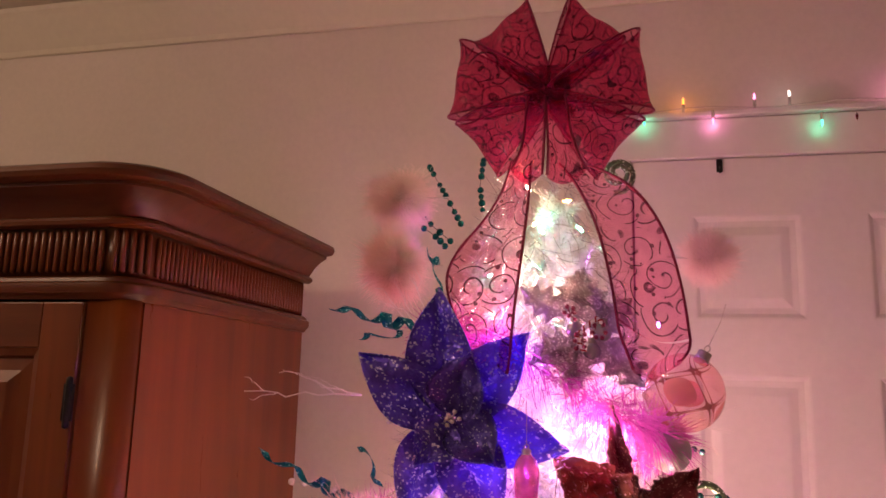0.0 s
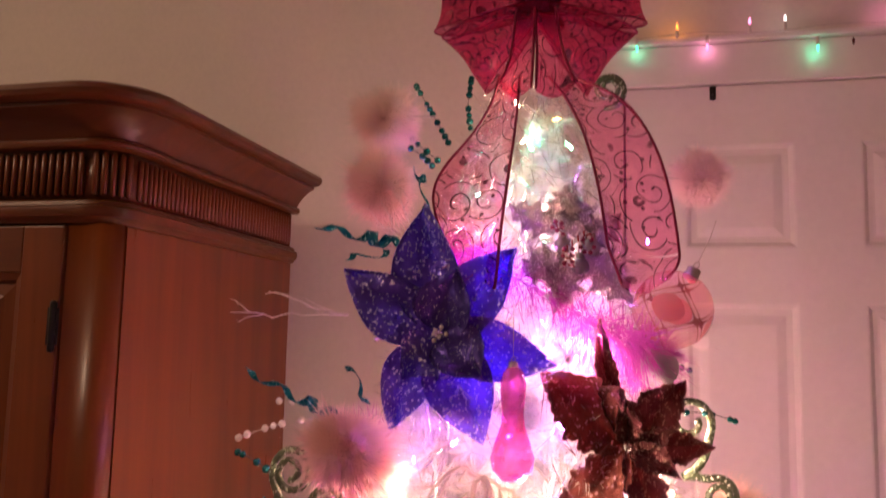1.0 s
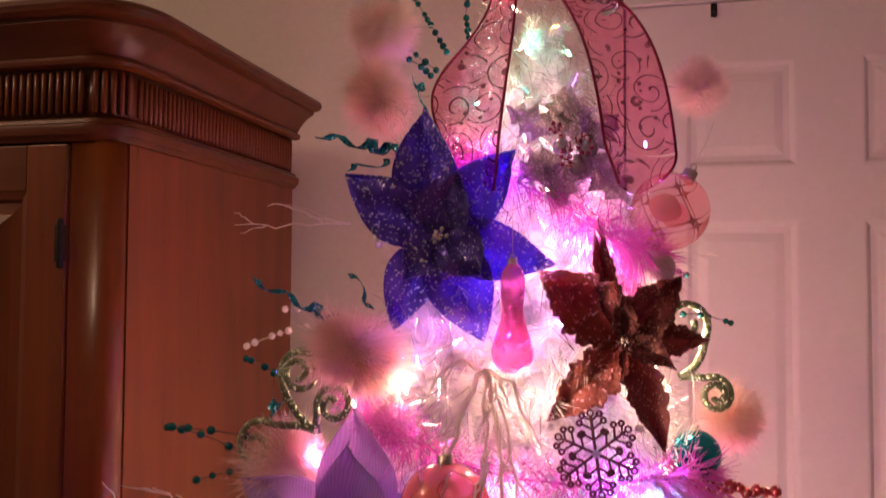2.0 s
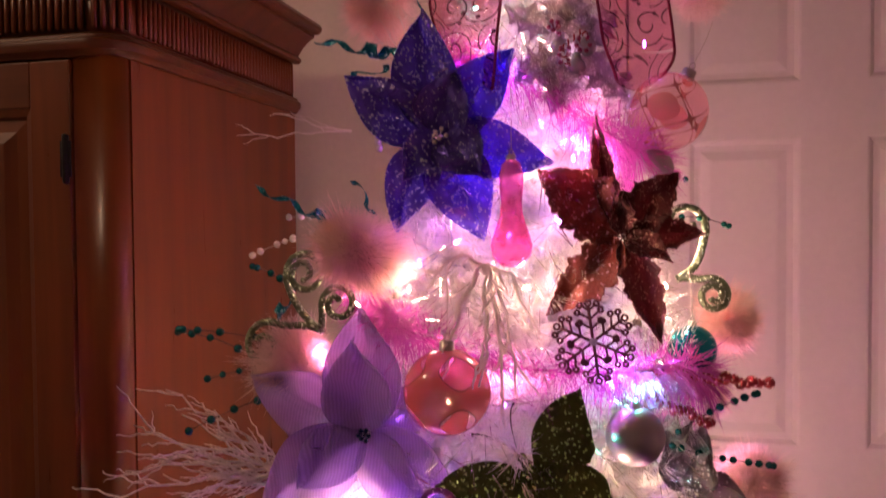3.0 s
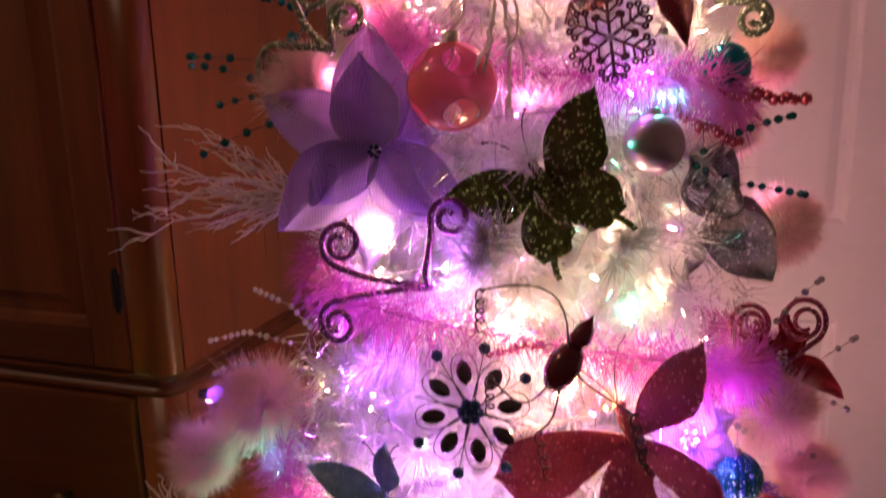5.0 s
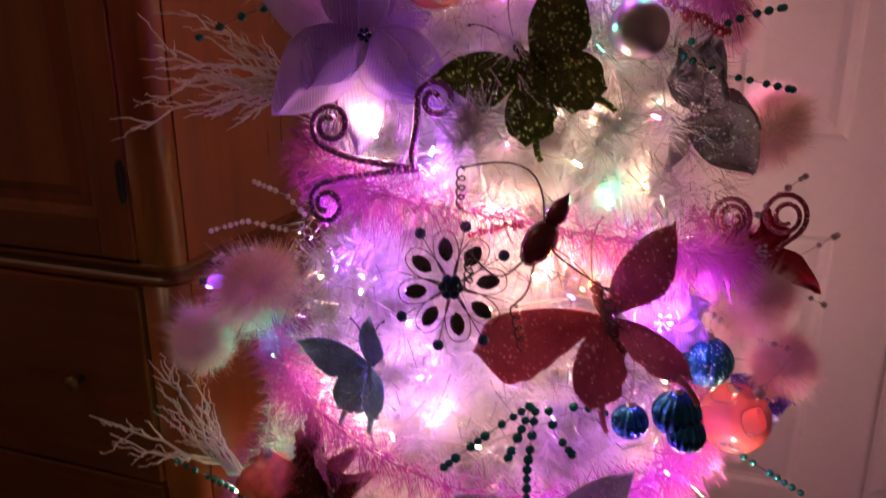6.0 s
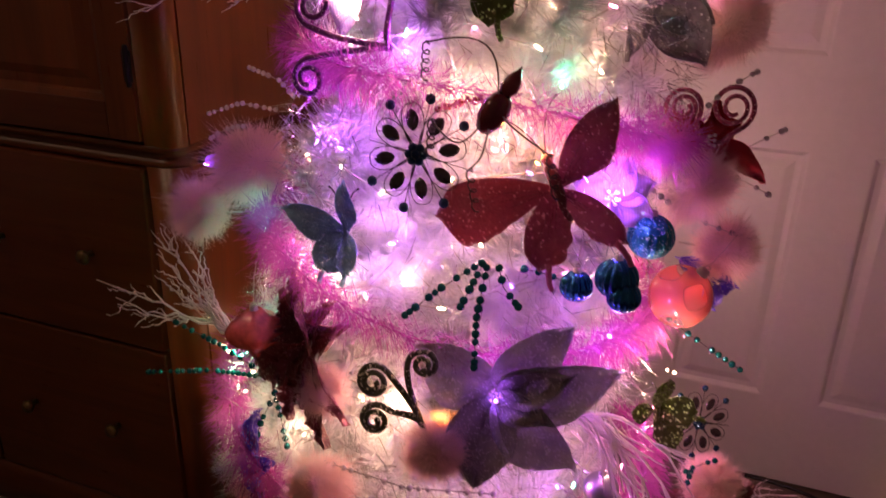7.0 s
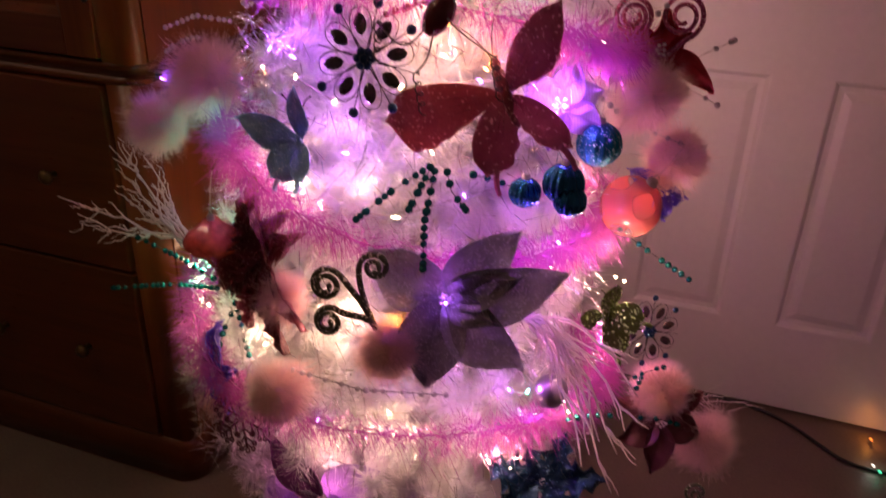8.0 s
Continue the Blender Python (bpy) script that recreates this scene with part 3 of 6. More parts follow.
mid = (AX0 + AXS) / 2
doors = [leaf(mid + 0.002, -0.239, 0.868, 1.642, 0.062, "armoire_door"), leaf(AX0 + 0.02, mid - 0.002, 0.868, 1.642, 0.062, "armoire_door")]
for z in (1.510, 0.990):
    h = Shape().lathe([(0.0001, -0.034), (0.004, -0.032), (0.0046, -0.028), (0.0046, 0.028), (0.004, 0.032), (0.0001, 0.034)], 8, (-0.243, AYF - 0.010, z))
    h.box((-0.252, AYF - 0.0095, z - 0.024), (-0.236, AYF - 0.007, z + 0.024))
    part("hinge", h, M_IRON, doors[0], "dark iron hinge")
for z0, z1 in ((0.480, 0.824), (0.104, 0.474)):
    for x0, x1 in ((mid + 0.003, -0.243), (AX0 + 0.02, mid - 0.003)):
        dr = part("drawer", Shape().box((x0, AYF - 0.008, z0), (x1, AYF + 0.012, z1)), M_WOODX, armoire, smooth=False, bevel=0.004)
        for fx in (0.28, 0.72):
            kb = Shape().lathe([(0.0001, 0.0), (0.006, 0.0), (0.005, 0.010), (0.012, 0.016), (0.014, 0.022), (0.010, 0.028), (0.0001, 0.030)], 14)
            kb.turn(pose(x0 + (x1 - x0) * fx, AYF - 0.008, (z0 + z1) / 2, 90))
            part("knob", kb, M_BRASS, dr, "aged brass knob")


# ---------------------------------------------------------------- the white tree
def needle_spray(length, forks, needles, seed):
    """A twig along x with side twigs, set all round with thin needles."""
    r = random.Random(seed)
    s = Shape()
    runs = [(Vector((0, 0, 0)), Vector((length, 0, 0.012)))]
    for i in range(forks):
        a = Vector((length * r.uniform(0.25, 0.75), 0, 0.005))
        g = r.uniform(0, 6.28)
        runs.append((a, a + Vector((0.7, 0.7 * math.cos(g), 0.7 * math.sin(g))) * length * r.uniform(0.35, 0.55)))
    for a, b in runs:
        s.tube([a, (a + b) / 2 + Vector((0, 0, 0.003)), b], 0.0022, 4, 0.4)
    total = sum((b - a).length for a, b in runs)
    for a, b in runs:
        d = (b - a).normalized()
        u = d.orthogonal().normalized()
        w = d.cross(u)
        for i in range(int(needles * (b - a).length / total)):
            k = r.uniform(0.12, 1.0)
            p = a.lerp(b, k)
            g = r.uniform(0, 6.283)
            o = (u * math.cos(g) + w * math.sin(g))
            way = (o + d * r.uniform(0.4, 1.1)).normalized()
            ln = r.uniform(0.020, 0.040)
            side = way.cross(o + Vector((r.uniform(-1, 1), r.uniform(-1, 1), r.uniform(-1, 1)))).normalized() * r.uniform(0.0006, 0.0012)
            n = len(s.v)
            tip = p + way * ln + Vector((0, 0, r.uniform(-0.004, 0.002)))
            s.v += [p - side, p + side, tip]
            s.f.append((n, n + 1, n + 2))
    return s


tree = thing("christmas_tree", Matrix.Translation(AXIS), "white artificial tree, flocked needles glowing with small lights", "christmas tree")
part("trunk", Shape().tube([(-0.05, 0, 0.02), (lean(0.9), 0, 0.9), (lean(1.7), 0, 1.70)], 0.016, 10, 0.35), M_BARK, tree, "white painted pole")
stand = Shape().lathe([(0.0001, 0.0), (0.12, 0.0), (0.12, 0.02), (0.05, 0.05), (0.03, 0.16), (0.0001, 0.16)], 24)
part("stand", stand, M_BARK, tree)
sprays = [needle_spray(0.155, 6, 1500, 11 + i).mesh("branch", M_NEEDLE, False) for i in range(6)]
rt = random.Random(5)
NB = 300
for i in range(NB):
    k = (i + 0.5) / NB
    z = 0.26 + 1.55 * (0.55 * (1 - math.sqrt(1 - k * 0.985)) + 0.45 * k)
    R = radius_at(z)
    a = i * 2.39996 + rt.uniform(-0.2, 0.2)
    size = max(0.62, min(1.10, R / 0.17)) * rt.uniform(0.85, 1.12)
    start = max(0.0, R * rt.uniform(0.84, 0.98) - 0.155 * size)
    o = part("branch", sprays[i % 6], M_NEEDLE, tree)
    o.matrix_basis = pose(start * math.cos(a) + lean(z), start * math.sin(a), z, 0, rt.uniform(-32, -2) if z < 1.6 else rt.uniform(-60, -25), math.degrees(a)) @ pose(0, 0, 0, rt.uniform(0, 360)) @ Matrix.Scale(size, 4)

skirt = thing("tree_skirt", Matrix.Translation(AXIS), "white felt skirt gathered round the tree foot", "tree skirt")


def skirt_fn(u, v):
    a = 2 * math.pi * v
    r = 0.07 + 0.22 * u ** 0.8
    return ((r + 0.012 * u * math.sin(9 * a)) * math.cos(a), (r + 0.012 * u * math.sin(9 * a)) * math.sin(a), 0.30 * (1 - u) ** 1.3 + 0.006 + 0.008 * u * (1 + math.sin(7 * a + 1)))


part("cloth", Shape().sheet(skirt_fn, 10, 72, 0.003), M_SKIRT, skirt)

# ---------------------------------------------------------------- tinsel garland wound round the tree
garland = thing("tinsel_garland", Matrix.Translation(AXIS), "shiny pink and magenta tinsel garland wound round the tree", "garland", kind="stuff")
rg = random.Random(8)
g, core = Shape(), []
for i in range(0, 420):
    k = i / 420
    z = 0.42 + 1.22 * k
    a = -math.pi / 2 - 2 * math.pi * (z - 0.775) / 0.262
    R = radius_at(z) + 0.026
    core.append(Vector((R * math.cos(a) + lean(z), R * math.sin(a), z + 0.014 * math.sin(2.4 * a + 1))))
for i in range(len(core) - 1):
    d = (core[i + 1] - core[i])
    ln = d.length
    d = d.normalized()
    u = d.orthogonal().normalized()
    w = d.cross(u)
    for j in range(int(ln * 5000)):
        p = core[i].lerp(core[i + 1], rg.random())
        t = rg.uniform(0, 6.283)
        way = (u * math.cos(t) + w * math.sin(t) + d * rg.uniform(-0.7, 0.7)).normalized()
        p = p + way * rg.uniform(0.0, 0.022)
        q = p + way * rg.uniform(0.014, 0.040) + Vector((0, 0, rg.uniform(-0.026, 0.004)))
        side = way.cross(d).normalized() * 0.0009
        n = len(g.v)
        g.v += [p - side, p + side, q]
        g.f.append((n, n + 1, n + 2))
part("tinsel", g, M_TINSEL, garland, smooth=False)
part("core", Shape().tube(core[::3], 0.0009, 4), M_TINSEL, garland)

foil = thing("tinsel_icicles", Matrix.Translation(AXIS), "clear glittering tinsel strands scattered over the branches", "tinsel", kind="stuff")
g = Shape()
for i in range(9500):
    a, z = rg.uniform(0, 6.28), rg.uniform(1.50, 1.84) if i < 2200 else rg.uniform(0.30, 1.6)
    R = radius_at(z) + 0.012
    p = Vector((R * math.cos(a) + lean(z), R * math.sin(a), z))
    way = Vector((math.cos(a) * 0.5 + rg.uniform(-0.6, 0.6), math.sin(a) * 0.5 + rg.uniform(-0.6, 0.6), rg.uniform(-1, 0.5))).normalized()
    side = way.orthogonal().normalized() * 0.0006
    n = len(g.v)
    g.v += [p - side, p + side, p + way * rg.uniform(0.02, 0.045)]
    g.f.append((n, n + 1, n + 2))
part("strand", g, M_FOIL, foil, smooth=False)

# ---------------------------------------------------------------- lights on the tree
lights = thing("string_lights", pose(0, 0, 0), "string of small coloured bulbs wound through the tree", "string lights")
wire_pts, rl = [], random.Random(21)
BULBS = {k: Shape().lathe([(0.0001, -0.004), (0.0014, -0.0035), (0.0018, 0.0), (0.0016, 0.003), (0.0008, 0.006), (0.0001, 0.0065)], 8).mesh("bulb", v[1]) for k, v in GLOWS.items()}
kinds = ["warm"] * 11 + ["violet"] * 4 + ["pink"] * 4 + ["green"] * 2 + ["orange"] + ["white"] * 2
for i in range(150):
    k = i / 150
    z = 0.34 + 1.46 * k
    a = k * 2 * math.pi * 9.3
    R = radius_at(z) * rl.uniform(0.74, 1.02)
    p = AXIS + Vector((R * math.cos(a) + lean(z), R * math.sin(a), z + rl.uniform(-0.02, 0.02)))
    wire_pts.append(p)
    if z > 1.5 and i % 3:
        continue
    o = part("bulb", BULBS[rl.choice(kinds)], None, lights)
    o.matrix_basis = Matrix.Translation(p) @ pose(0, 0, 0, rl.uniform(-90, 90), rl.uniform(-90, 90))
part("wire", Shape().tube(wire_pts, 0.0011, 4), M_PALEWIRE, lights)


def low(z):
    """Lamp strength factor, raised towards the foot to balance the picture's brightness."""
    return 1.3 + 2.7 * min(1.0, max(0.0, (1.62 - z) / 0.85))


# bulbs outside the branches, many of them added to brighten what is round them
for kind, p, w in (
    ("green", (0.377, 1.080, 1.715), 0.28), ("violet", (0.353, 1.050, 1.565), 1.3), ("warm", (0.359, 1.100, 1.770), 0.3), ("warm", (0.401, 1.090, 1.634), 0.6),
    ("violet", (0.335, 1.050, 1.459), 0.9), ("violet", (0.501, 1.120, 1.615), 0.4), ("warm", (0.261, 1.010, 1.350), 0.25), ("warm", (0.388, 0.990, 1.356), 0.8),
    ("green", (0.492, 1.020, 1.242), 0.25), ("violet", (0.466, 1.020, 1.259), 0.35), ("pink", (0.428, 1.060, 1.487), 0.8), ("warm", (0.524, 1.120, 1.349), 0.6),
    ("warm", (0.223, 0.990, 1.101), 0.7), ("violet", (0.296, 0.970, 1.070), 0.8), ("violet", (0.220, 0.950, 0.954), 0.95), ("green", (0.058, 1.020, 0.803), 0.10),
    ("green", (0.474, 0.980, 1.045), 0.15), ("warm", (0.412, 0.950, 0.975), 0.6), ("orange", (0.458, 0.960, 0.963), 0.4), ("green", (0.037, 0.970, 0.619), 0.4),
    ("violet", (0.456, 0.900, 0.694), 0.6), ("violet", (0.553, 0.990, 0.754), 0.6), ("warm", (0.629, 1.100, 0.661), 0.6), ("violet", (0.542, 1.000, 0.921), 1.0), ("violet", (-0.054, 1.048, 0.874), 0.03),
    # mostly extra lamps from here on, added where ornaments and needles were dim
    ("warm", (0.167, 0.920, 0.551), 0.25), ("violet", (0.515, 0.950, 0.550), 0.7), ("warm", (0.362, 0.930, 0.443), 0.4), ("warm", (0.009, 0.980, 0.615), 0.12), ("warm", (0.307, 0.910, 0.636), 0.5), ("pink", (0.567, 0.950, 0.642), 0.22), ("warm", (0.622, 1.040, 0.696), 0.5), ("warm", (0.277, 0.920, 0.403), 0.4), ("warm", (0.196, 0.980, 0.770), 0.8), ("pink", (0.157, 1.030, 1.266), 0.22), ("violet", (0.287, 0.950, 0.843), 0.9), ("warm", (0.197, 1.030, 1.332), 0.16),
    ("warm", (0.455, 0.995, 1.125), 0.35), ("warm", (0.505, 1.035, 1.055), 0.2), ("violet", (0.200, 1.172, 1.694), 0.16), ("warm", (0.202, 1.182, 1.782), 0.10), ("warm", (0.035, 0.975, 0.555), 0.15), ("warm", (0.055, 0.950, 0.455), 0.2), ("orange", (0.392, 0.864, 0.668), 0.16), ("warm", (0.402, 0.945, 0.862), 0.22), ("warm", (0.310, 0.945, 0.800), 0.10), ("warm", (0.500, 0.930, 0.440), 0.5), ("violet", (0.452, 0.866, 0.712), 0.018), ("warm", (0.590, 1.000, 0.500), 0.4), ("green", (0.470, 0.990, 1.200), 0.08),
):
    q = Vector(p)
    o = part("bulb", BULBS[kind], None, lights)
    o.matrix_basis = Matrix.Translation(q) @ pose(0, 0, 0, 60, rl.uniform(-60, 60))
    lamp("bulb_and_fill_light", q + Vector((0, -0.008, 0.014)), GLOWS[kind][0], LAMP_W * w * low(q.z), 0.008)
# fill lamps without bulbs, added inside the branches for an inner glow
for i in range(18):
    z = 0.34 + 0.076 * i
    a = -1.57 + 1.9 * math.sin(i * 2.1)
    q = AXIS + Vector((lean(z) + 0.72 * radius_at(z) * math.cos(a), 0.72 * radius_at(z) * math.sin(a), z))
    lamp("bulb_and_fill_light", q, GLOWS["warm"][0] if i % 4 else GLOWS["pink"][0], LAMP_W * 0.85 * low(z) * (radius_at(z) / 0.25) * (0.55 if z < 0.6 else 1.0), 0.012)
# extra bulbs added on the sides and back to light the door, the wall and the armoire
for kind, deg, z, w in (("pink", 15, 0.50, 0.9), ("warm", 40, 0.75, 1.6), ("violet", -5, 0.90, 0.6), ("pink", 35, 1.15, 1.5), ("warm", 20, 1.40, 1.3), ("warm", 95, 1.25, 1.2), ("pink", 110, 1.60, 1.0), ("orange", 165, 0.72, 0.30), ("warm", 160, 1.05, 0.45), ("pink", 160, 1.45, 1.0), ("warm", 165, 0.48, 0.3)):
    a = math.radians(deg)
    R = radius_at(z) + 0.035
    q = AXIS + Vector((lean(z) + R * math.cos(a), R * math.sin(a), z))
    o = part("bulb", BULBS[kind], None, lights)
    o.matrix_basis = Matrix.Translation(q) @ pose(0, 0, 0, 60, rl.uniform(-60, 60))
    lamp("bulb_and_fill_light", q + Vector((0.012 * math.cos(a), 0.012 * math.sin(a), 0)), GLOWS[kind][0], LAMP_W * w * low(z), 0.008)


# ---------------------------------------------------------------- ornaments: one function for each kind
def spiky(k, spikes, depth):
    """Holly edge: long hollow bays between sharp points."""
    f = (k * spikes) % 1.0
    return 1 - depth * (1 - abs(2 * f - 1) ** 1.6)


def petal_shape(L, W, cup=0.25, droop=0.2, sharp=1.0, jag=0.0, ripple=0.004, seed=0, fat=0.8, thick=0.0008, spikes=0):
    ph = random.Random(seed)
    p1, p2 = ph.uniform(0, 6), ph.uniform(0, 6)
    sweep = ph.uniform(-0.09, 0.09)

    def fn(u, v):
        e = 2 * v - 1
        w = W * 0.5 * (math.sin(math.pi * min(1, u ** fat * 0.985 + 0.015)) ** ((0.62 if u ** fat < 0.5 else 0.95) * sharp))
        if spikes:
            w *= spiky(u, spikes, jag) * 1.25
        elif jag:
            saw = (u * 6.5 + 0.3 * math.sin(p1 + e)) % 1.0
            w *= 1 + jag * (0.6 * math.sin(u * 31 + p1 + (2 if e > 0 else 0)) + 0.9 * saw - 0.45 + 0.4 * math.sin(u * 83 + p2))
        x = e * w
        fold = 0.10 * W * abs(e) * math.sin(math.pi * u) + 0.0010 * math.sin(30 * e + p2) * math.sin(math.pi * u)
        return (x + L * sweep * (math.sin(2.6 * u + 0.2) - 0.2), u * L, cup * abs(e) ** 1.6 * w - droop * L * u * u + ripple * math.sin(9 * u + p1 + 3 * e) * u + fold - 0.0022 * math.exp(-(e / 0.10) ** 2) * math.sin(3 * u) + 0.0006 * math.sin(46 * u - 14 * abs(e)))

    return Shape().sheet(fn, 40 if jag else 24, 12, thick)


def poinsettia(p, n, label, mats, petals, centre=M_PEARL, size=1.0, roll=0.0, jag=0.0, fat=0.8, cup=0.25, group="cloth flowers on the tree", spikes=0):
    """petals: (degrees from the right, length, width, lift in degrees, which material)."""
    f = thing("poinsettia", aim(p, n, roll), label, "flower ornament", group)
    for i, (deg, L, W, lift, k) in enumerate(petals):
        s = petal_shape(L * size, W * size, cup, 0.12, 1.0, jag, 0.007, i + int(abs(p[0]) * 1000), fat, spikes=spikes)
        s.turn(pose(0, 0, 0.0015 * i, 0, 0, deg - 90) @ pose(0, 0.004, 0, lift))
        part("petal", s, mats[k], f)
    r = random.Random(int(p[2] * 1000))
    for i in range(6):
        a, d = i * 1.05, r.uniform(0.002, 0.006)
        s = Shape().tube([(0, 0, 0.004), (d * math.cos(a), d * math.sin(a), 0.010), (1.6 * d * math.cos(a), 1.6 * d * math.sin(a), 0.016)], 0.0009, 5)
        s.ball((1.6 * d * math.cos(a), 1.6 * d * math.sin(a), 0.017), 0.0026, 7, 5)
        part("stamen", s, centre, f)
    return f


def along(values, k):
    """A smooth curve through evenly spaced values; k from 0 to 1."""
    n = len(values) - 1
    i = min(n - 1, int(k * n))
    f = k * n - i
    a, b, c, d = (values[max(0, min(n, i + q))] for q in (-1, 0, 1, 2))
    return b + 0.5 * f * (c - a + f * (2 * a - 5 * b + 4 * c - d + f * (3 * (b - c) + d - a)))


FORE_LEAD, FORE_ROUND = (0.05, 0.22, 0.36, 0.43, 0.42, 0.35, 0.21, 0.0), (0.05, 0.18, 0.30, 0.38, 0.43, 0.44, 0.37, 0.0)
FORE_TRAIL, TRAIL_ROUND = (0.05, 0.18, 0.40, 0.57, 0.53, 0.36, 0.17, 0.0), (0.05, 0.14, 0.27, 0.40, 0.53, 0.60, 0.52, 0.0)
HIND_LEAD, HIND_TRAIL = (0.08, 0.28, 0.43, 0.50, 0.52, 0.48, 0.36, 0.0), (0.08, 0.24, 0.40, 0.50, 0.54, 0.52, 0.40, 0.0)


def wing_shape(L, W, lead, point=1.0, hind=False, seed=0):
    """Fore wing: bowed leading edge, angled hind edge, tip pointed or round. Hind wing: broad, scalloped, with a short tail."""
    ph = random.Random(seed).uniform(0, 6)

    def fn(u, v):
        k = 1 - (1 - u) ** 1.7
        e = 2 * v - 1                                   # -1 leading edge, +1 hind edge
        if hind:
            w = along(HIND_LEAD, k) if e < 0 else along(HIND_TRAIL, k) * (1 + 0.07 * math.sin(26 * k + ph))
        elif e < 0:
            w = point * along(FORE_LEAD, k) + (1 - point) * along(FORE_ROUND, k)
        else:
            w = (point * along(FORE_TRAIL, k) + (1 - point) * along(TRAIL_ROUND, k)) * (1 + 0.03 * math.sin(40 * k + ph))
        bend = 0.10 * W * k * k * point if not hind else 0.0
        return (lead * (e * max(0.0, w) * W - bend), L * k, 0.05 * L * math.sin(2.6 * k) + 0.014 * L * math.sin(4 * e) * k)

    s = Shape().sheet(fn, 26, 14, 0.0009)
    if hind:
        root = Vector(fn(0.72, 0.80))
        s.tube([root, root + Vector((lead * 0.01 * L, 0.10 * L, 0)), root + Vector((lead * 0.05 * L, 0.22 * L, 0)), root + Vector((lead * 0.10 * L, 0.30 * L, 0))], 0.0036, 7, 0.8)
    return s


def butterfly(p, n, label, material, wings, body_len, body_roll=0.0, antenna=0.05, body_mat=None):
    """wings: (degrees, length, width, lift in degrees, how pointed); two fore wings, then two hind wings."""
    b = thing("butterfly", aim(p, n), label, "butterfly ornament", "butterflies on the tree")
    for i, (deg, L, W, lift, blunt) in enumerate(wings):
        s = wing_shape(L, W, 1 if math.cos(math.radians(deg)) > 0 else -1, blunt, i >= 2, i + int(L * 1e4))
        s.turn(pose(0, 0, 0.0012 * i, 0, 0, deg - 90) @ pose(0, 0.001, 0, lift))
        w = part("wing", s, material, b)
        v = Shape()
        for q in (-0.30, 0.0, 0.30):
            g = math.pi / 2 + q * W / L
            v.tube([(0, 0.004, 0.003), (L * 0.4 * math.cos(g), L * 0.4 * math.sin(g), 0.03 * L + 0.002), (L * 0.6 * math.cos(g), L * 0.6 * math.sin(g), 0.03 * L + 0.001)], 0.0006, 4, 0.4)
        v.turn(pose(0, 0, 0.001 * i + 0.0006, 0, 0, deg - 90) @ pose(0, 0.001, 0, lift))
        part("vein", v, body_mat or material, w)
    s = Shape().lathe([(0.0001, -0.5), (0.05, -0.46), (0.085, -0.2), (0.075, 0.05), (0.10, 0.2), (0.085, 0.33), (0.06, 0.36), (0.085, 0.44), (0.05, 0.5), (0.0001, 0.51)], 10)
    s.turn(pose(0, 0, 0.005, 0, 0, body_roll) @ pose(0, 0, 0, -90) @ Matrix.Scale(body_len, 4))
    part("body", s, body_mat or material, b)
    for e in (-1, 1):
        pts = bez((0, body_len * 0.48, 0.006), (e * 0.006, body_len * 0.48 + antenna * 0.4, 0.008), (e * antenna * 0.3, body_len * 0.5 + antenna * 0.8, 0.012), (e * antenna * 0.55, body_len * 0.5 + antenna * 0.9, 0.010), 8)
        s = Shape().tube(pts, 0.0008, 5)
        s.ball(pts[-1], 0.0018, 6, 4)
        part("antenna", s.turn(pose(0, 0, 0, 0, 0, body_roll)), M_WIRE, b)
    return b


def swirl_pick(p, n, label, material, curls, r=0.0034, roll=0.0):
    """curls: (centre x, y, radius, turns, start degrees, turning way, stem bend x, y); the stem starts at the root."""
    b = thing("swirl_pick", aim(p, n, roll), label, "swirl ornament", "glitter swirls on the tree")
    for cx, cy, rad, turns, a0, way, bx, by in curls:
        pts = []
        a = math.radians(a0)
        sx, sy = cx + rad * math.cos(a), cy + rad * math.sin(a)
        tx, ty = -math.sin(a) * way, math.cos(a) * way
        reach = math.hypot(sx, sy) * 0.4
        pts += bez((0, 0, 0.006), (bx, by, 0.012), (sx - tx * reach, sy - ty * reach, 0.016), (sx, sy, 0.018), 14)
        m = int(turns * 22)
        for i in range(1, m + 1):
            k = i / m
            q = rad * (1 - 0.72 * k)
            g = a + way * turns * 2 * math.pi * k
            pts.append(Vector((cx + q * math.cos(g), cy + q * math.sin(g), 0.018 + 0.010 * k)))
        part("curl", Shape().tube(pts, r, 8, 0.8), material, b)
    return b


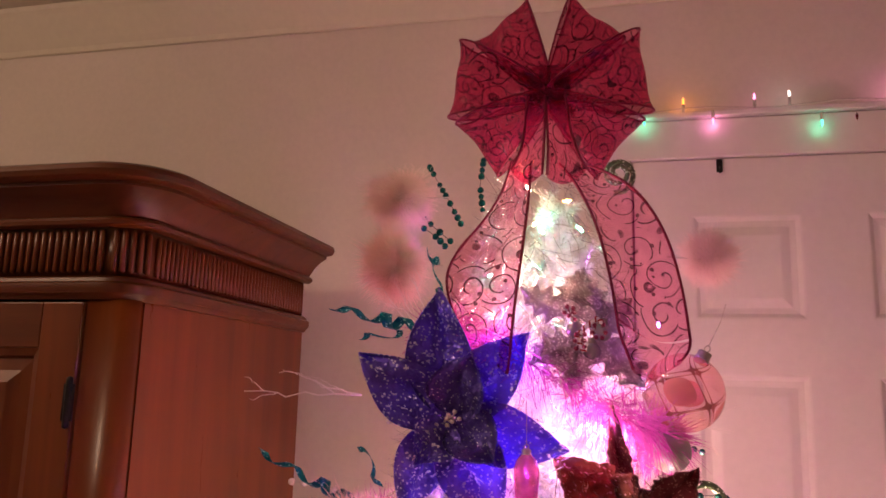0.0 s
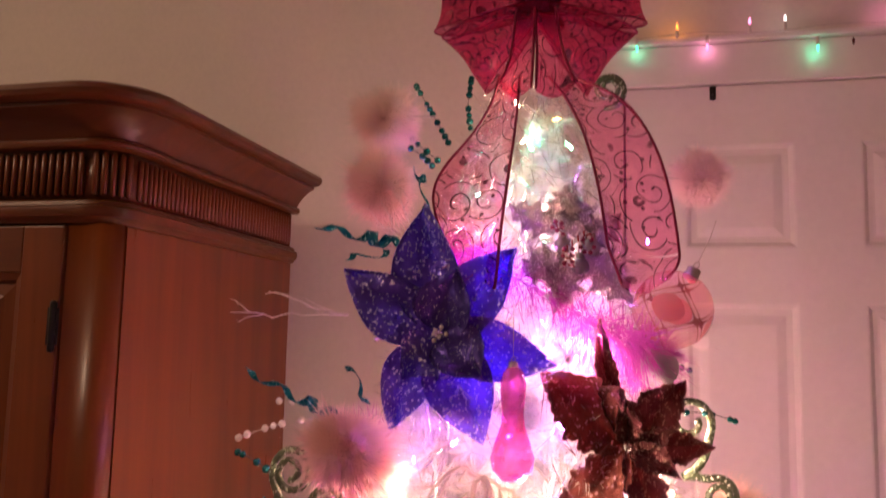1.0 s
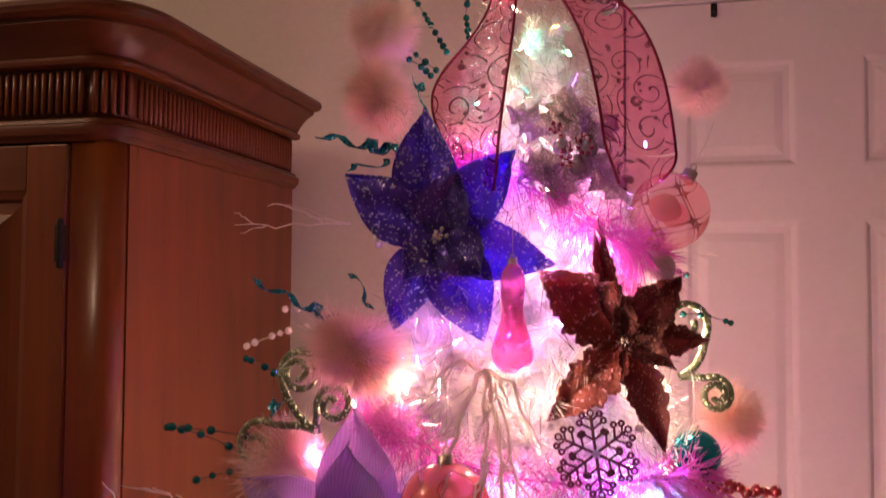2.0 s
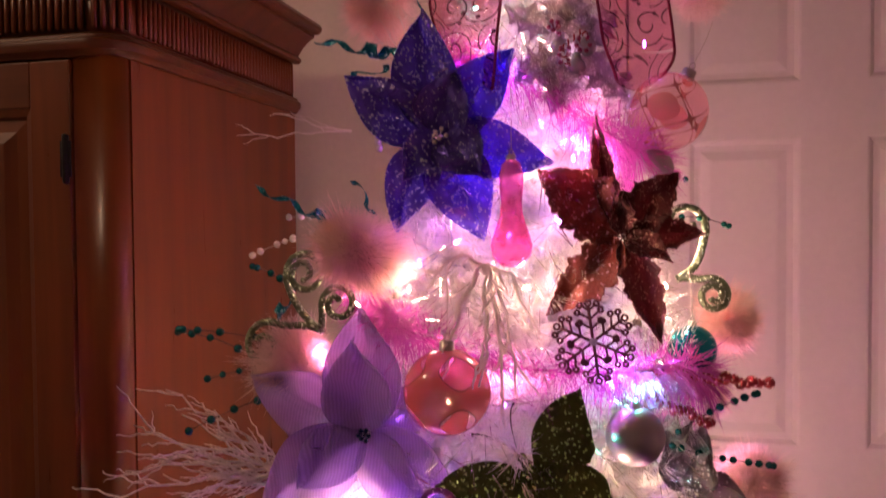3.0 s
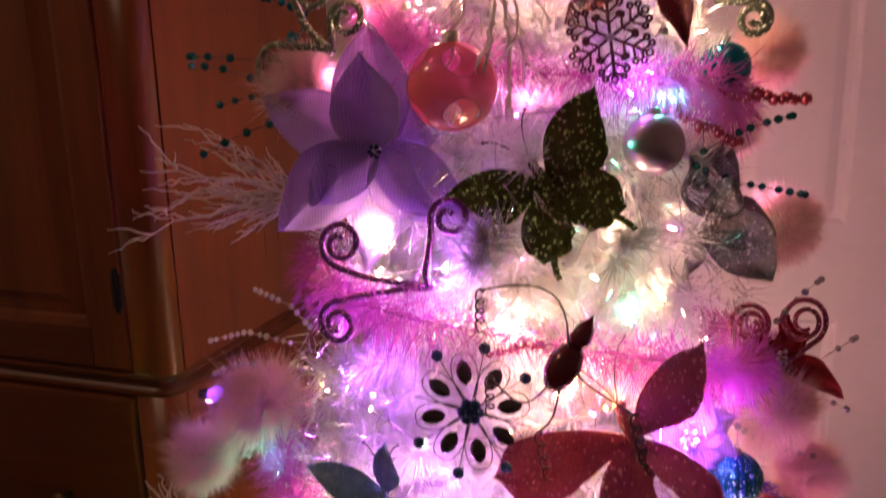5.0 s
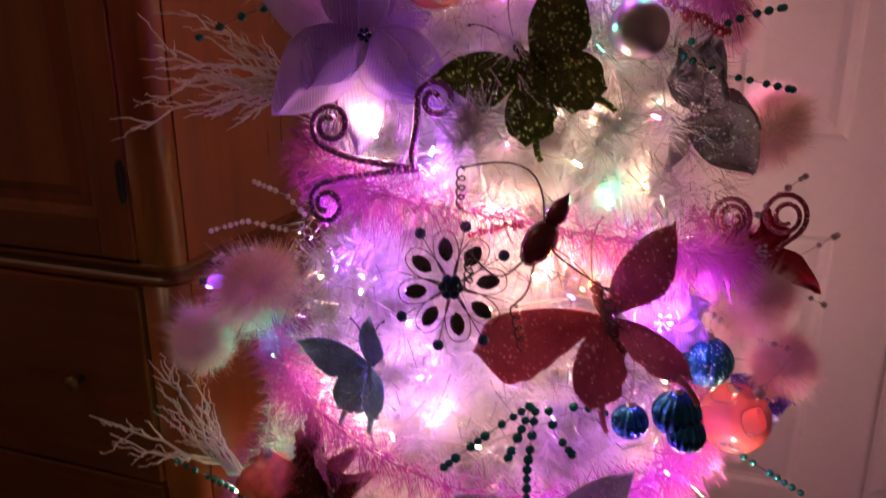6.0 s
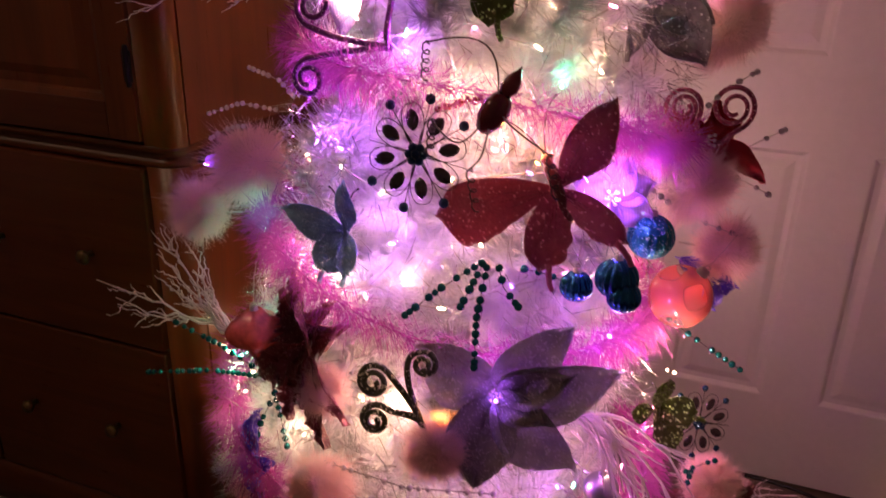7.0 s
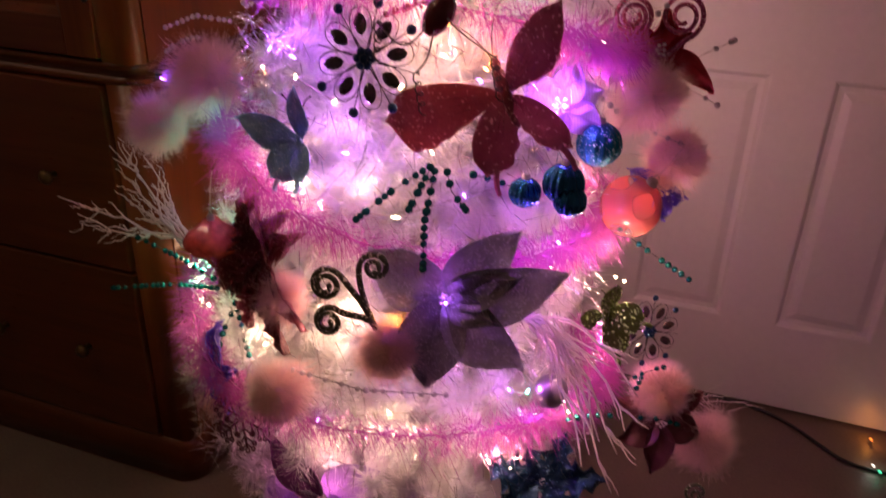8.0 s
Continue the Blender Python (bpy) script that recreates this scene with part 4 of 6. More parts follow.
def bead_spray(label, strands, r=0.0042, material=M_BEAD, wire_mat=M_WIRE, step=0.014, seed=0):
    """strands: lists of places; beads are strung along each, unevenly."""
    rb = random.Random(seed + len(label))
    root = Vector(strands[0][0])
    b = thing("bead_spray", Matrix.Translation(root), label, "bead ornament", "bead sprays on the tree")
    me = Shape().ball((0, 0, 0), r, 10, 7).mesh("bead", material)
    for pts in strands:
        pts = [Vector(q) - root for q in pts]
        if len(pts) == 2:
            sag = Vector((0, 0, -0.08 * (pts[1] - pts[0]).length))
            pts = bez(pts[0], pts[0].lerp(pts[1], 0.35) - sag, pts[0].lerp(pts[1], 0.7) - sag * 0.6, pts[1], 10)
        else:
            fine = []
            for i in range(len(pts) - 1):
                fine += [pts[i].lerp(pts[i + 1], q / 5) for q in range(5)]
            pts = fine + [pts[-1]]
        part("wire", Shape().tube(pts, 0.0006, 4), wire_mat, b)
        run, want = 0.0, 0.004
        for i in range(len(pts) - 1):
            seg = (pts[i + 1] - pts[i]).length
            while run + seg >= want and seg > 0:
                o = part("bead", me, None, b)
                o.location = pts[i].lerp(pts[i + 1], (want - run) / seg)
                o.scale = (rb.uniform(0.85, 1.15),) * 3
                want += step * rb.choice((0.68, 0.7, 1.0, 1.5))
            run += seg
        o = part("bead", me, None, b)
        o.location = pts[-1]
    return b


def ball_ornament(p, r, label, material, squash=1.0, ribs=0, rib=0.0, lean=(0, 0), group="glass balls on the tree", name="ball_ornament", profile=None, thread=0.05):
    b = thing(name, pose(p[0], p[1], p[2], lean[0], lean[1], 25 * p[2]), label, "ball ornament", group)
    s = Shape().lathe(profile, 40, ribs=ribs, rib=rib) if profile else Shape().ball((0, 0, 0), r, ribs * 6 if ribs else 32, 20, squash, ribs, rib)
    part("globe", s, material, b)
    top = profile[-1][1] if profile else r * squash
    c = max(0.0045, r * 0.17)
    part("cap", Shape().lathe([(c * 1.1, top - c * 0.5), (c * 1.12, top), (c, top + c * 0.1), (c, top + c * 0.9), (c * 0.7, top + c * 1.1), (0.0001, top + c * 1.1)], 14, ribs=14 // 2, rib=0.05), M_CAP, b)
    ring = [(c * 0.5 * math.cos(a), 0, top + c * 1.5 + c * 0.5 * math.sin(a)) for a in (i * 0.5236 for i in range(13))]
    part("ring", Shape().tube(ring, 0.0006, 5), M_CAP, b)
    if thread:
        part("thread", Shape().tube([(0, 0, top + c * 2), (0.002, 0.004, top + c * 2 + thread * 0.6), (0.004, 0.012, top + c * 2 + thread)], 0.0004, 4), M_PALEWIRE, b)
    return b


def fur_mesh(r, hairs, seed, material):
    """Soft down: a lumpy heart under short fine strands in uneven tufts."""
    q = random.Random(seed)
    s = Shape().ball((0, 0, 0), r, 20, 14)
    shift = Vector((seed * 7, 0, 0))

    def size(d):
        return r * (0.84 + 0.28 * noise.noise(d * 1.7 + shift) + 0.16 * noise.noise(d * 5.0 + shift))

    s.v = [v.normalized() * size(v.normalized()) * 0.16 for v in s.v]
    for i in range(hairs):
        d = Vector((q.gauss(0, 1), q.gauss(0, 1), q.gauss(0, 1))).normalized()
        ln = size(d) * q.uniform(0.72, 1.08)
        bend = Vector((q.uniform(-1, 1), q.uniform(-1, 1), q.uniform(-1.3, 0.7))) * ln * 0.34
        side = d.cross(Vector((q.uniform(-1, 1), q.uniform(-1, 1), q.uniform(-1, 1)))).normalized() * 0.00034
        a, m, e = d * ln * 0.12, d * ln * 0.75 + bend * 0.3, d * ln * 0.95 + bend
        n = len(s.v)
        s.v += [a - side, a + side, m + side, m - side, e]
        s.f += [(n, n + 1, n + 2, n + 3), (n + 3, n + 2, n + 4)]
    return s.mesh("fur", material, False)


FUR = [fur_mesh(0.056, 14000, i, M_FUR if i % 2 else M_FURW) for i in range(4)]


def puff(p, r, label, k=0, squeeze=(1, 1, 1)):
    b = thing("feather_puff", Matrix.Translation(p) @ pose(0, 0, 0, 37 * k, 61 * k, 90 * k), label, "feather puff", "feather puffs on the tree")
    o = part("fur", FUR[k % 4], None, b)
    o.scale = tuple(r / 0.045 * q for q in squeeze)
    d = (AXIS + Vector((0, 0, p[2])) - Vector(p)).normalized() * 0.06
    d = b.matrix_basis.to_3x3().inverted() @ d
    part("stem", Shape().tube([(0, 0, 0), d], 0.0010, 5), M_PALEWIRE, b, "thin pale wire stem")
    return b


def twig_spray(p, tips, label, seed, r=0.0016, forks=5, material=None, wander=0.10, arch=0.0):
    q = random.Random(seed)
    root = Vector(p)
    b = thing("twig_spray", Matrix.Translation(root), label, "twig ornament", "frosted twigs on the tree")

    def crooked(a, d, bend):
        pts = []
        for i in range(9):
            k = i / 8
            j = (d - a).length * bend * (0 if i in (0,) else 1)
            pts.append(a.lerp(d, k) + Vector((q.uniform(-j, j), q.uniform(-j, j), q.uniform(-j, j))) * 0.35)
        return pts

    for tip in tips:
        end = Vector(tip) - root
        main = [m + Vector((0, 0, arch * math.sin(math.pi * k / 8))) for k, m in enumerate(crooked(Vector((0, 0, 0)), end, wander))]
        tw = part("twig", Shape().tube(main, r, 5, 0.35), material or M_TWIG, b)
        for i in range(forks):
            k = q.randint(2, 7)
            d = (end.normalized() + Vector((q.uniform(-1, 1), q.uniform(-1, 1), q.uniform(-1, 1))) * 0.55).normalized()
            part("shoot", Shape().tube(crooked(main[k], main[k] + d * end.length * q.uniform(0.15, 0.38), wander), r * 0.6, 4, 0.4), material or M_TWIG, tw)
    return b


def snowflake(p, n, label, R, material, roll=0.0):
    b = thing("snowflake", aim(p, n, roll), label, "snowflake ornament", "snowflakes on the tree")
    for i in range(6):
        s = Shape().tube([(0, 0, 0), (0, R * 0.92, 0)], 0.0016, 5)
        for k, ln in ((0.32, 0.26), (0.56, 0.30), (0.78, 0.20)):
            for e in (-1, 1):
                base = Vector((0, R * k, 0))
                tip = base + Vector((e * R * ln * 0.8, R * ln * 0.55, 0))
                s.tube([base, tip], 0.0012, 5)
                c = tip + Vector((e * R * 0.05, R * 0.03, 0))
                s.tube([c + Vector((R * 0.06 * math.cos(a), R * 0.06 * math.sin(a), 0)) for a in (j * 0.7854 for j in range(9))], 0.0014, 5)
        c = Vector((0, R * 0.96, 0))
        s.tube([c + Vector((R * 0.075 * math.cos(a), R * 0.075 * math.sin(a), 0)) for a in (j * 0.7854 for j in range(9))], 0.0011, 5)
        s.turn(pose(0, 0, 0, 0, 0, 60 * i))
        part("arm", s, material, b)
    s = Shape().ball((0, 0, 0.002), R * 0.10, 10, 6, 0.5)
    part("boss", s, M_SILVER, b)
    return b


def jewel_flower(p, n, label, R, roll=0.0):
    b = thing("jewel_flower", aim(p, n, roll), label, "jewelled ornament", "jewelled flowers on the tree")
    gem = Shape().lathe([(0.0001, -1.0), (0.30, -0.72), (0.46, -0.25), (0.46, 0.25), (0.30, 0.72), (0.0001, 1.0)], 8)
    gem_me = gem.mesh("gem", M_JEWEL, False)
    dot_me = Shape().ball((0, 0, 0), R * 0.105, 12, 8, 0.6).mesh("dot", M_NAVY)
    for i in range(8):
        a = math.radians(45 * i + 12)
        d = Vector((math.cos(a), math.sin(a), 0))
        s = Shape()
        loop = bez((0, 0, 0), d * R * 0.55 + Vector((-d.y, d.x, 0)) * R * 0.34, d * R * 1.02 + Vector((-d.y, d.x, 0)) * R * 0.26, d * R * 0.98, 8)
        loop += bez(d * R * 0.98, d * R * 1.02 - Vector((-d.y, d.x, 0)) * R * 0.26, d * R * 0.55 - Vector((-d.y, d.x, 0)) * R * 0.34, (0, 0, 0), 8)[1:]
        s.tube(loop, 0.0006, 4)
        w = part("petal_wire", s, M_WIRE, b)
        o = part("gem", gem_me, None, w)
        o.matrix_basis = Matrix.Translation(d * R * 0.66 + Vector((0, 0, 0.002))) @ Matrix.Rotation(a - math.pi / 2, 4, "Z") @ Matrix.Rotation(-math.pi / 2, 4, "X") @ Matrix.Diagonal((R * 0.28, R * 0.12, R * 0.22, 1))
        a2 = a + math.radians(22.5)
        e = Vector((math.cos(a2), math.sin(a2), 0))
        t = part("spoke", Shape().tube([(0, 0, 0), tuple(e * R * 1.02)], 0.0006, 4), M_WIRE, b)
        if i % 4 != 3:
            o = part("dot", dot_me, None, t)
            o.location = e * R * 1.08
    for i in range(6):
        a = i * 1.047
        part("centre_stone", Shape().ball((R * 0.14 * math.cos(a), R * 0.14 * math.sin(a), 0.004), R * 0.10, 8, 6, 0.7), M_NAVY, b)
    part("centre_stone", Shape().ball((0, 0, 0.006), R * 0.10, 8, 6, 0.7), M_NAVY, b)
    return b


def ribbon_between(name, parent, left, right, material, wave=0.004, n=28):
    """A ribbon whose two wired hems run along the curves left and right."""
    a, b = bez(*left, n), bez(*right, n)

    def fn(u, v):
        i = min(n, int(round(u * n)))
        p = a[i].lerp(b[i], v)
        return p + Vector((0, -1, 0.1)) * (wave * math.sin(7 * u + 2.5 * v) + 0.010 * math.sin(math.pi * v))

    o = part(name, Shape().sheet(fn, n, 8, 0.0003), material, parent)
    for q in (a, b):
        part("hem", Shape().tube(q, 0.0016, 5), M_HEM, o)
    return o


# ---------------------------------------------------------------- the bow on top, with its tails
BOWP = Vector((0.380, 1.120, 1.891))
bow = thing("bow", aim(BOWP, (0.05, -1, -0.12)) @ Matrix.Scale(0.975, 4), "large sheer burgundy organza bow with printed scrolls and wired hems", "bow")


def bow_loop(deg, L, W, depth, twist, seed):
    ph = random.Random(seed).uniform(0, 6)

    def fn(u, v):
        g = math.pi * 2 * u
        r = L * (0.5 - 0.5 * math.cos(g)) ** 0.80
        z = depth * math.sin(g) * (0.4 + 0.6 * r / L)
        w = (0.16 + 0.84 * (r / L) ** 0.8) * W
        e = v - 0.5
        crease = 0.006 * math.sin(11 * e + ph) * (1 - 0.6 * r / L)
        return (e * w * math.cos(twist * 0.6), r + 0.045 * W * (2 * e) ** 2 * (r / L) ** 2 + 0.012 * W * math.sin(9 * e + ph) * (r / L) ** 3, z + crease + e * w * math.sin(twist))

    o = part("loop", Shape().sheet(fn, 30, 10, 0.0003).turn(pose(0, 0, 0.004, 0, 0, deg - 90)), M_ORGANZA, bow)
    for v in (0.0, 1.0):
        part("hem", Shape().tube([Vector(fn(i / 30, v)) for i in range(31)], 0.0013, 5).turn(pose(0, 0, 0.004, 0, 0, deg - 90)), M_HEM, o)


for deg, L, W, depth, twist, seed in ((122, 0.108, 0.080, 0.026, 0.4, 1), (57, 0.108, 0.080, 0.026, -0.4, 2), (169, 0.116, 0.094, 0.034, 0.2, 3), (11, 0.116, 0.094, 0.034, -0.3, 4), (217, 0.108, 0.080, 0.030, 0.3, 5), (-40, 0.108, 0.088, 0.030, -0.2, 6)):
    bow_loop(deg, L, W, depth, twist, seed)


def knot_fn(u, v):
    a = 2 * math.pi * u
    r = 0.024 + 0.003 * math.sin(5 * a + 4 * v) + 0.003 * math.sin(13 * v + 2 * a) - 0.006 * math.sin(math.pi * v)
    return (r * math.cos(a) * 1.15, (v - 0.5) * 0.060, r * math.sin(a) * 0.8 + 0.006)


part("knot", Shape().sheet(knot_fn, 24, 8, 0.0005), M_ORGANZA, bow)
inv = bow.matrix_basis.inverted()


def L3(*pts):
    return [inv @ Vector(q) for q in pts]


ribbon_between("tail", bow, L3((0.340, 1.090, 1.801), (0.333, 1.060, 1.718), (0.277, 1.040, 1.696), (0.281, 1.030, 1.651)), L3((0.364, 1.080, 1.797), (0.367, 1.050, 1.728), (0.358, 1.020, 1.661), (0.354, 1.010, 1.591)), M_ORGANZAT)
ribbon_between("tail", bow, L3((0.281, 1.030, 1.651), (0.285, 1.020, 1.626), (0.299, 1.020, 1.597), (0.319, 1.030, 1.562)), L3((0.354, 1.010, 1.591), (0.353, 1.010, 1.574), (0.350, 1.020, 1.557), (0.343, 1.030, 1.540)), M_ORGANZAT)
ribbon_between("tail", bow, L3((0.396, 1.080, 1.793), (0.441, 1.040, 1.736), (0.452, 1.020, 1.660), (0.458, 1.020, 1.615)), L3((0.420, 1.100, 1.797), (0.500, 1.060, 1.763), (0.520, 1.050, 1.694), (0.530, 1.060, 1.596)), M_ORGANZAT)
ribbon_between("tail", bow, L3((0.458, 1.020, 1.615), (0.460, 1.020, 1.592), (0.468, 1.030, 1.582), (0.473, 1.040, 1.563)), L3((0.530, 1.060, 1.596), (0.531, 1.060, 1.582), (0.521, 1.070, 1.573), (0.519, 1.080, 1.574)), M_ORGANZAT)

ribbon_between("tail", bow, L3((0.358, 1.100, 1.883), (0.356, 1.070, 1.845), (0.364, 1.060, 1.814), (0.343, 1.070, 1.785)), L3((0.378, 1.100, 1.882), (0.382, 1.060, 1.840), (0.383, 1.050, 1.810), (0.379, 1.060, 1.775)), M_ORGANZA)
ribbon_between("tail", bow, L3((0.378, 1.100, 1.882), (0.384, 1.060, 1.840), (0.388, 1.050, 1.810), (0.384, 1.060, 1.774)), L3((0.401, 1.100, 1.881), (0.410, 1.070, 1.842), (0.407, 1.060, 1.812), (0.428, 1.070, 1.782)), M_ORGANZA)

# ---------------------------------------------------------------- cloth flowers
P = (0.292, 1.024, 1.509)
poinsettia(P, (0.12, -1, 0.05), "large violet-blue glitter poinsettia with pale stamens near the top", [M_VIOLET, M_VIOLETD], [(97, 0.132, 0.070, 8, 0), (49, 0.114, 0.064, 10, 0), (146, 0.113, 0.064, 14, 0), (-13, 0.116, 0.062, 8, 0), (-67, 0.112, 0.070, 4, 0), (-116, 0.106, 0.056, -6, 0), (72, 0.066, 0.060, 24, 1), (-44, 0.062, 0.056, 22, 1), (-128, 0.056, 0.050, 24, 0)])
P = (0.223, 0.985, 1.204)
poinsettia(P, (0.05, -1, 0.10), "lilac silk poinsettia with darker inner petals on the tree", [M_LILAC, M_LILACD], [(31, 0.078, 0.056, -6, 0), (-103, 0.132, 0.056, -8, 0), (96, 0.126, 0.084, 4, 0), (157, 0.136, 0.072, 4, 0), (-143, 0.136, 0.080, 4, 0), (-36, 0.120, 0.068, 6, 0), (97, 0.094, 0.074, 14, 1), (-140, 0.084, 0.060, 12, 1), (-44, 0.092, 0.058, 12, 0)], centre=M_NAVY)
P = (0.447, 0.883, 0.714)
poinsettia(P, (0.20, -1, 0.25), "grey-lilac glitter poinsettia low on the tree front", [M_GREYLIL, M_GREYDK], [(-127, 0.080, 0.052, 0, 0), (154, 0.102, 0.072, 6, 0), (46, 0.114, 0.062, 8, 0), (16, 0.140, 0.070, 6, 0), (-40, 0.124, 0.070, 4, 0), (-98, 0.114, 0.080, 4, 1), (22, 0.090, 0.042, 16, 1), (-20, 0.064, 0.038, 20, 1)], centre=M_PEARL, cup=0.4)
P = (0.478, 1.044, 1.404)
poinsettia(P, (0.10, -1, 0.1), "maroon mesh poinsettia with jagged glitter petals", [M_MAROON, M_MESH], [(101, 0.124, 0.024, 10, 0), (140, 0.106, 0.066, 6, 1), (49, 0.082, 0.048, 10, 0), (2, 0.076, 0.038, 14, 0), (-71, 0.108, 0.038, 6, 0), (-134, 0.106, 0.048, 4, 1), (-30, 0.050, 0.028, 20, 0), (95, 0.045, 0.026, 24, 0)], jag=0.14, centre=M_MAROON, cup=0.7)
P = (0.540, 1.108, 1.124)
poinsettia(P, (0.45, -1, 0.2), "smoke-grey glitter poinsettia at the tree's edge", [M_GREY], [(72, 0.082, 0.056, 8, 0), (-16, 0.074, 0.058, 8, 0), (-46, 0.092, 0.070, 12, 0), (-108, 0.064, 0.026, 0, 0), (100, 0.064, 0.048, 4, 0), (60, 0.05, 0.04, 18, 0)], centre=M_PEARL)
P = (0.199, 0.903, 0.712)
poinsettia(P, (-0.15, -1, 0.2), "dark maroon glitter flower with ragged curling petals", [M_PLUM, M_MAROON], [(108, 0.094, 0.034, 10, 1), (128, 0.074, 0.046, 16, 1), (57, 0.080, 0.028, 24, 0), (33, 0.070, 0.040, 18, 1), (-139, 0.090, 0.060, 14, 1), (-98, 0.104, 0.044, 10, 0), (-72, 0.132, 0.036, 6, 1), (-50, 0.108, 0.028, 8, 0), (92, 0.062, 0.050, 34, 1)], jag=0.30, cup=0.9, centre=M_MAROON)
P = (0.106, 0.900, 0.504)
poinsettia(P, (-0.7, -1, 0.1), "deep violet glitter poinsettia at the lower edge of the tree", [M_VIOLET], [(100, 0.070, 0.046, 6, 0), (165, 0.066, 0.044, 6, 0), (-120, 0.070, 0.05, 6, 0), (-50, 0.060, 0.046, 6, 0), (30, 0.055, 0.040, 6, 0)])
P = (0.261, 0.900, 0.317)
poinsettia(P, (0.05, -1, 0.35), "purple silk poinsettia with pointed petals near the tree foot", [M_LILAC, M_PURPLE], [(178, 0.104, 0.062, 4, 0), (37, 0.100, 0.074, 4, 0), (-20, 0.09, 0.06, 4, 0), (-90, 0.10, 0.06, 2, 0), (-150, 0.09, 0.06, 2, 0), (142, 0.122, 0.054, 8, 1)], centre=M_PEARL)
P = (0.568, 0.973, 0.393)
poinsettia(P, (0.2, -1, 0.5), "dark navy glitter holly leaves near the tree foot", [M_NAVY], [(70, 0.074, 0.046, 10, 0), (164, 0.086, 0.056, 6, 0), (6, 0.086, 0.052, 6, 0), (118, 0.050, 0.044, 16, 0), (-50, 0.07, 0.05, 4, 0), (-140, 0.07, 0.05, 4, 0)], jag=0.55, centre=M_NAVY, spikes=4)
P = (0.706, 1.170, 0.393)
poinsettia(P, (0.5, -1, 0.5), "dark wine-red silk flower low beside the door", [M_FLAKE, M_MAROON], [(30, 0.080, 0.040, 6, 1), (-20, 0.070, 0.05, 6, 0), (150, 0.070, 0.046, 4, 1), (-100, 0.08, 0.05, 2, 0), (90, 0.05, 0.04, 10, 0), (-160, 0.07, 0.05, 2, 0)])
P = (0.621, 1.145, 0.966)
poinsettia(P, (0.6, -1, 0.2), "crimson silk flower with one long pointed leaf", [M_CRIMSON], [(24, 0.046, 0.034, 6, 0), (-141, 0.038, 0.034, 6, 0), (-78, 0.046, 0.030, 10, 0), (148, 0.050, 0.030, 6, 0), (80, 0.045, 0.030, 16, 0), (-36, 0.092, 0.032, 6, 0)])
P = (0.532, 1.020, 0.916)
poinsettia(P, (0.3, -1, 0.2), "lilac silk flower behind the plum butterfly", [M_LILAC], [(20, 0.05, 0.04, 6, 0), (-30, 0.055, 0.042, 6, 0), (70, 0.05, 0.04, 8, 0), (150, 0.05, 0.04, 6, 0), (-100, 0.05, 0.04, 6, 0)])
P = (0.650, 1.170, 0.778)
poinsettia(P, (0.7, -1, 0.2), "deep violet glitter flower beside the peach puff", [M_VIOLET], [(75, 0.05, 0.03, 6, 0), (-25, 0.045, 0.032, 6, 0), (150, 0.05, 0.03, 6, 0), (-80, 0.045, 0.03, 6, 0)])
for P, leaves in (
    ((0.410, 1.052, 1.619), [(150, 0.056, 0.036, 8, 0), (80, 0.044, 0.038, 12, 0)]),
    ((0.420, 1.051, 1.590), [(-105, 0.054, 0.040, 8, 0), (-155, 0.054, 0.042, 4, 0)]),
    ((0.438, 1.054, 1.599), [(-49, 0.066, 0.042, 8, 0), (46, 0.048, 0.036, 8, 0), (100, 0.070, 0.038, -4, 0)]),
):
    poinsettia(P, (0.1, -1, 0.05), "silver glitter holly leaves with small berries", [M_SILVERLEAF], leaves, jag=0.5, centre=M_BURG, group="silver holly sprigs on the tree", spikes=4)


def candy_cane(p, n, roll, size):
    """A hooked stick with a red stripe wound round it."""
    b = thing("candy_cane", aim(p, n, roll), "tiny red and white striped candy cane in the holly", "candy cane", "candy canes on the tree")
    run = [Vector((0, -size + size * 1.2 * i / 8, 0)) for i in range(9)] + [Vector((size * 0.25 - size * 0.25 * math.cos(a), size * 0.2 + size * 0.25 * math.sin(a), 0)) for a in (0.4 * i for i in range(1, 8))]
    part("stick", Shape().tube(run, 0.0022, 8), M_PEARL, b)
    coil = []
    for i in range(len(run) - 1):
        for q in range(4):
            g = (i + q / 4) * 1.7
            d = (run[i + 1] - run[i]).normalized()
            side = d.cross(Vector((0, 0, 1)))
            coil.append(run[i].lerp(run[i + 1], q / 4) + (side * math.cos(g) + Vector((0, 0, 1)) * math.sin(g)) * 0.0021)
    part("stripe", Shape().tube(coil, 0.0009, 5), M_CRIMSON, b)
    return b


candy_cane((0.419, 1.036, 1.592), (0.1, -1, 0.1), 25, 0.014)
candy_cane((0.434, 1.036, 1.611), (0.1, -1, 0.1), -50, 0.014)

# ---------------------------------------------------------------- butterflies
P = (0.402, 0.965, 1.174)
butterfly(P, (0.06, -1, 0.15), "olive green glitter butterfly with spread wings", M_GREEN, [(63, 0.100, 0.060, 14, 1.0), (188, 0.098, 0.052, 6, 1.0), (-12, 0.072, 0.052, 12, 1), (-92, 0.070, 0.046, 6, 1)], 0.062, 38, 0.045)
P = (0.487, 0.946, 0.942)
butterfly(P, (0.12, -1, 0.15), "large plum glitter butterfly with long rounded wings", M_PLUM, [(61, 0.122, 0.052, 20, 0.75), (197, 0.136, 0.068, 8, 0.0), (-97, 0.092, 0.048, 6, 0.15), (-30, 0.094, 0.034, 14, 0.3)], 0.080, 26, 0.06, M_MAROON)
P = (0.244, 0.919, 0.861)
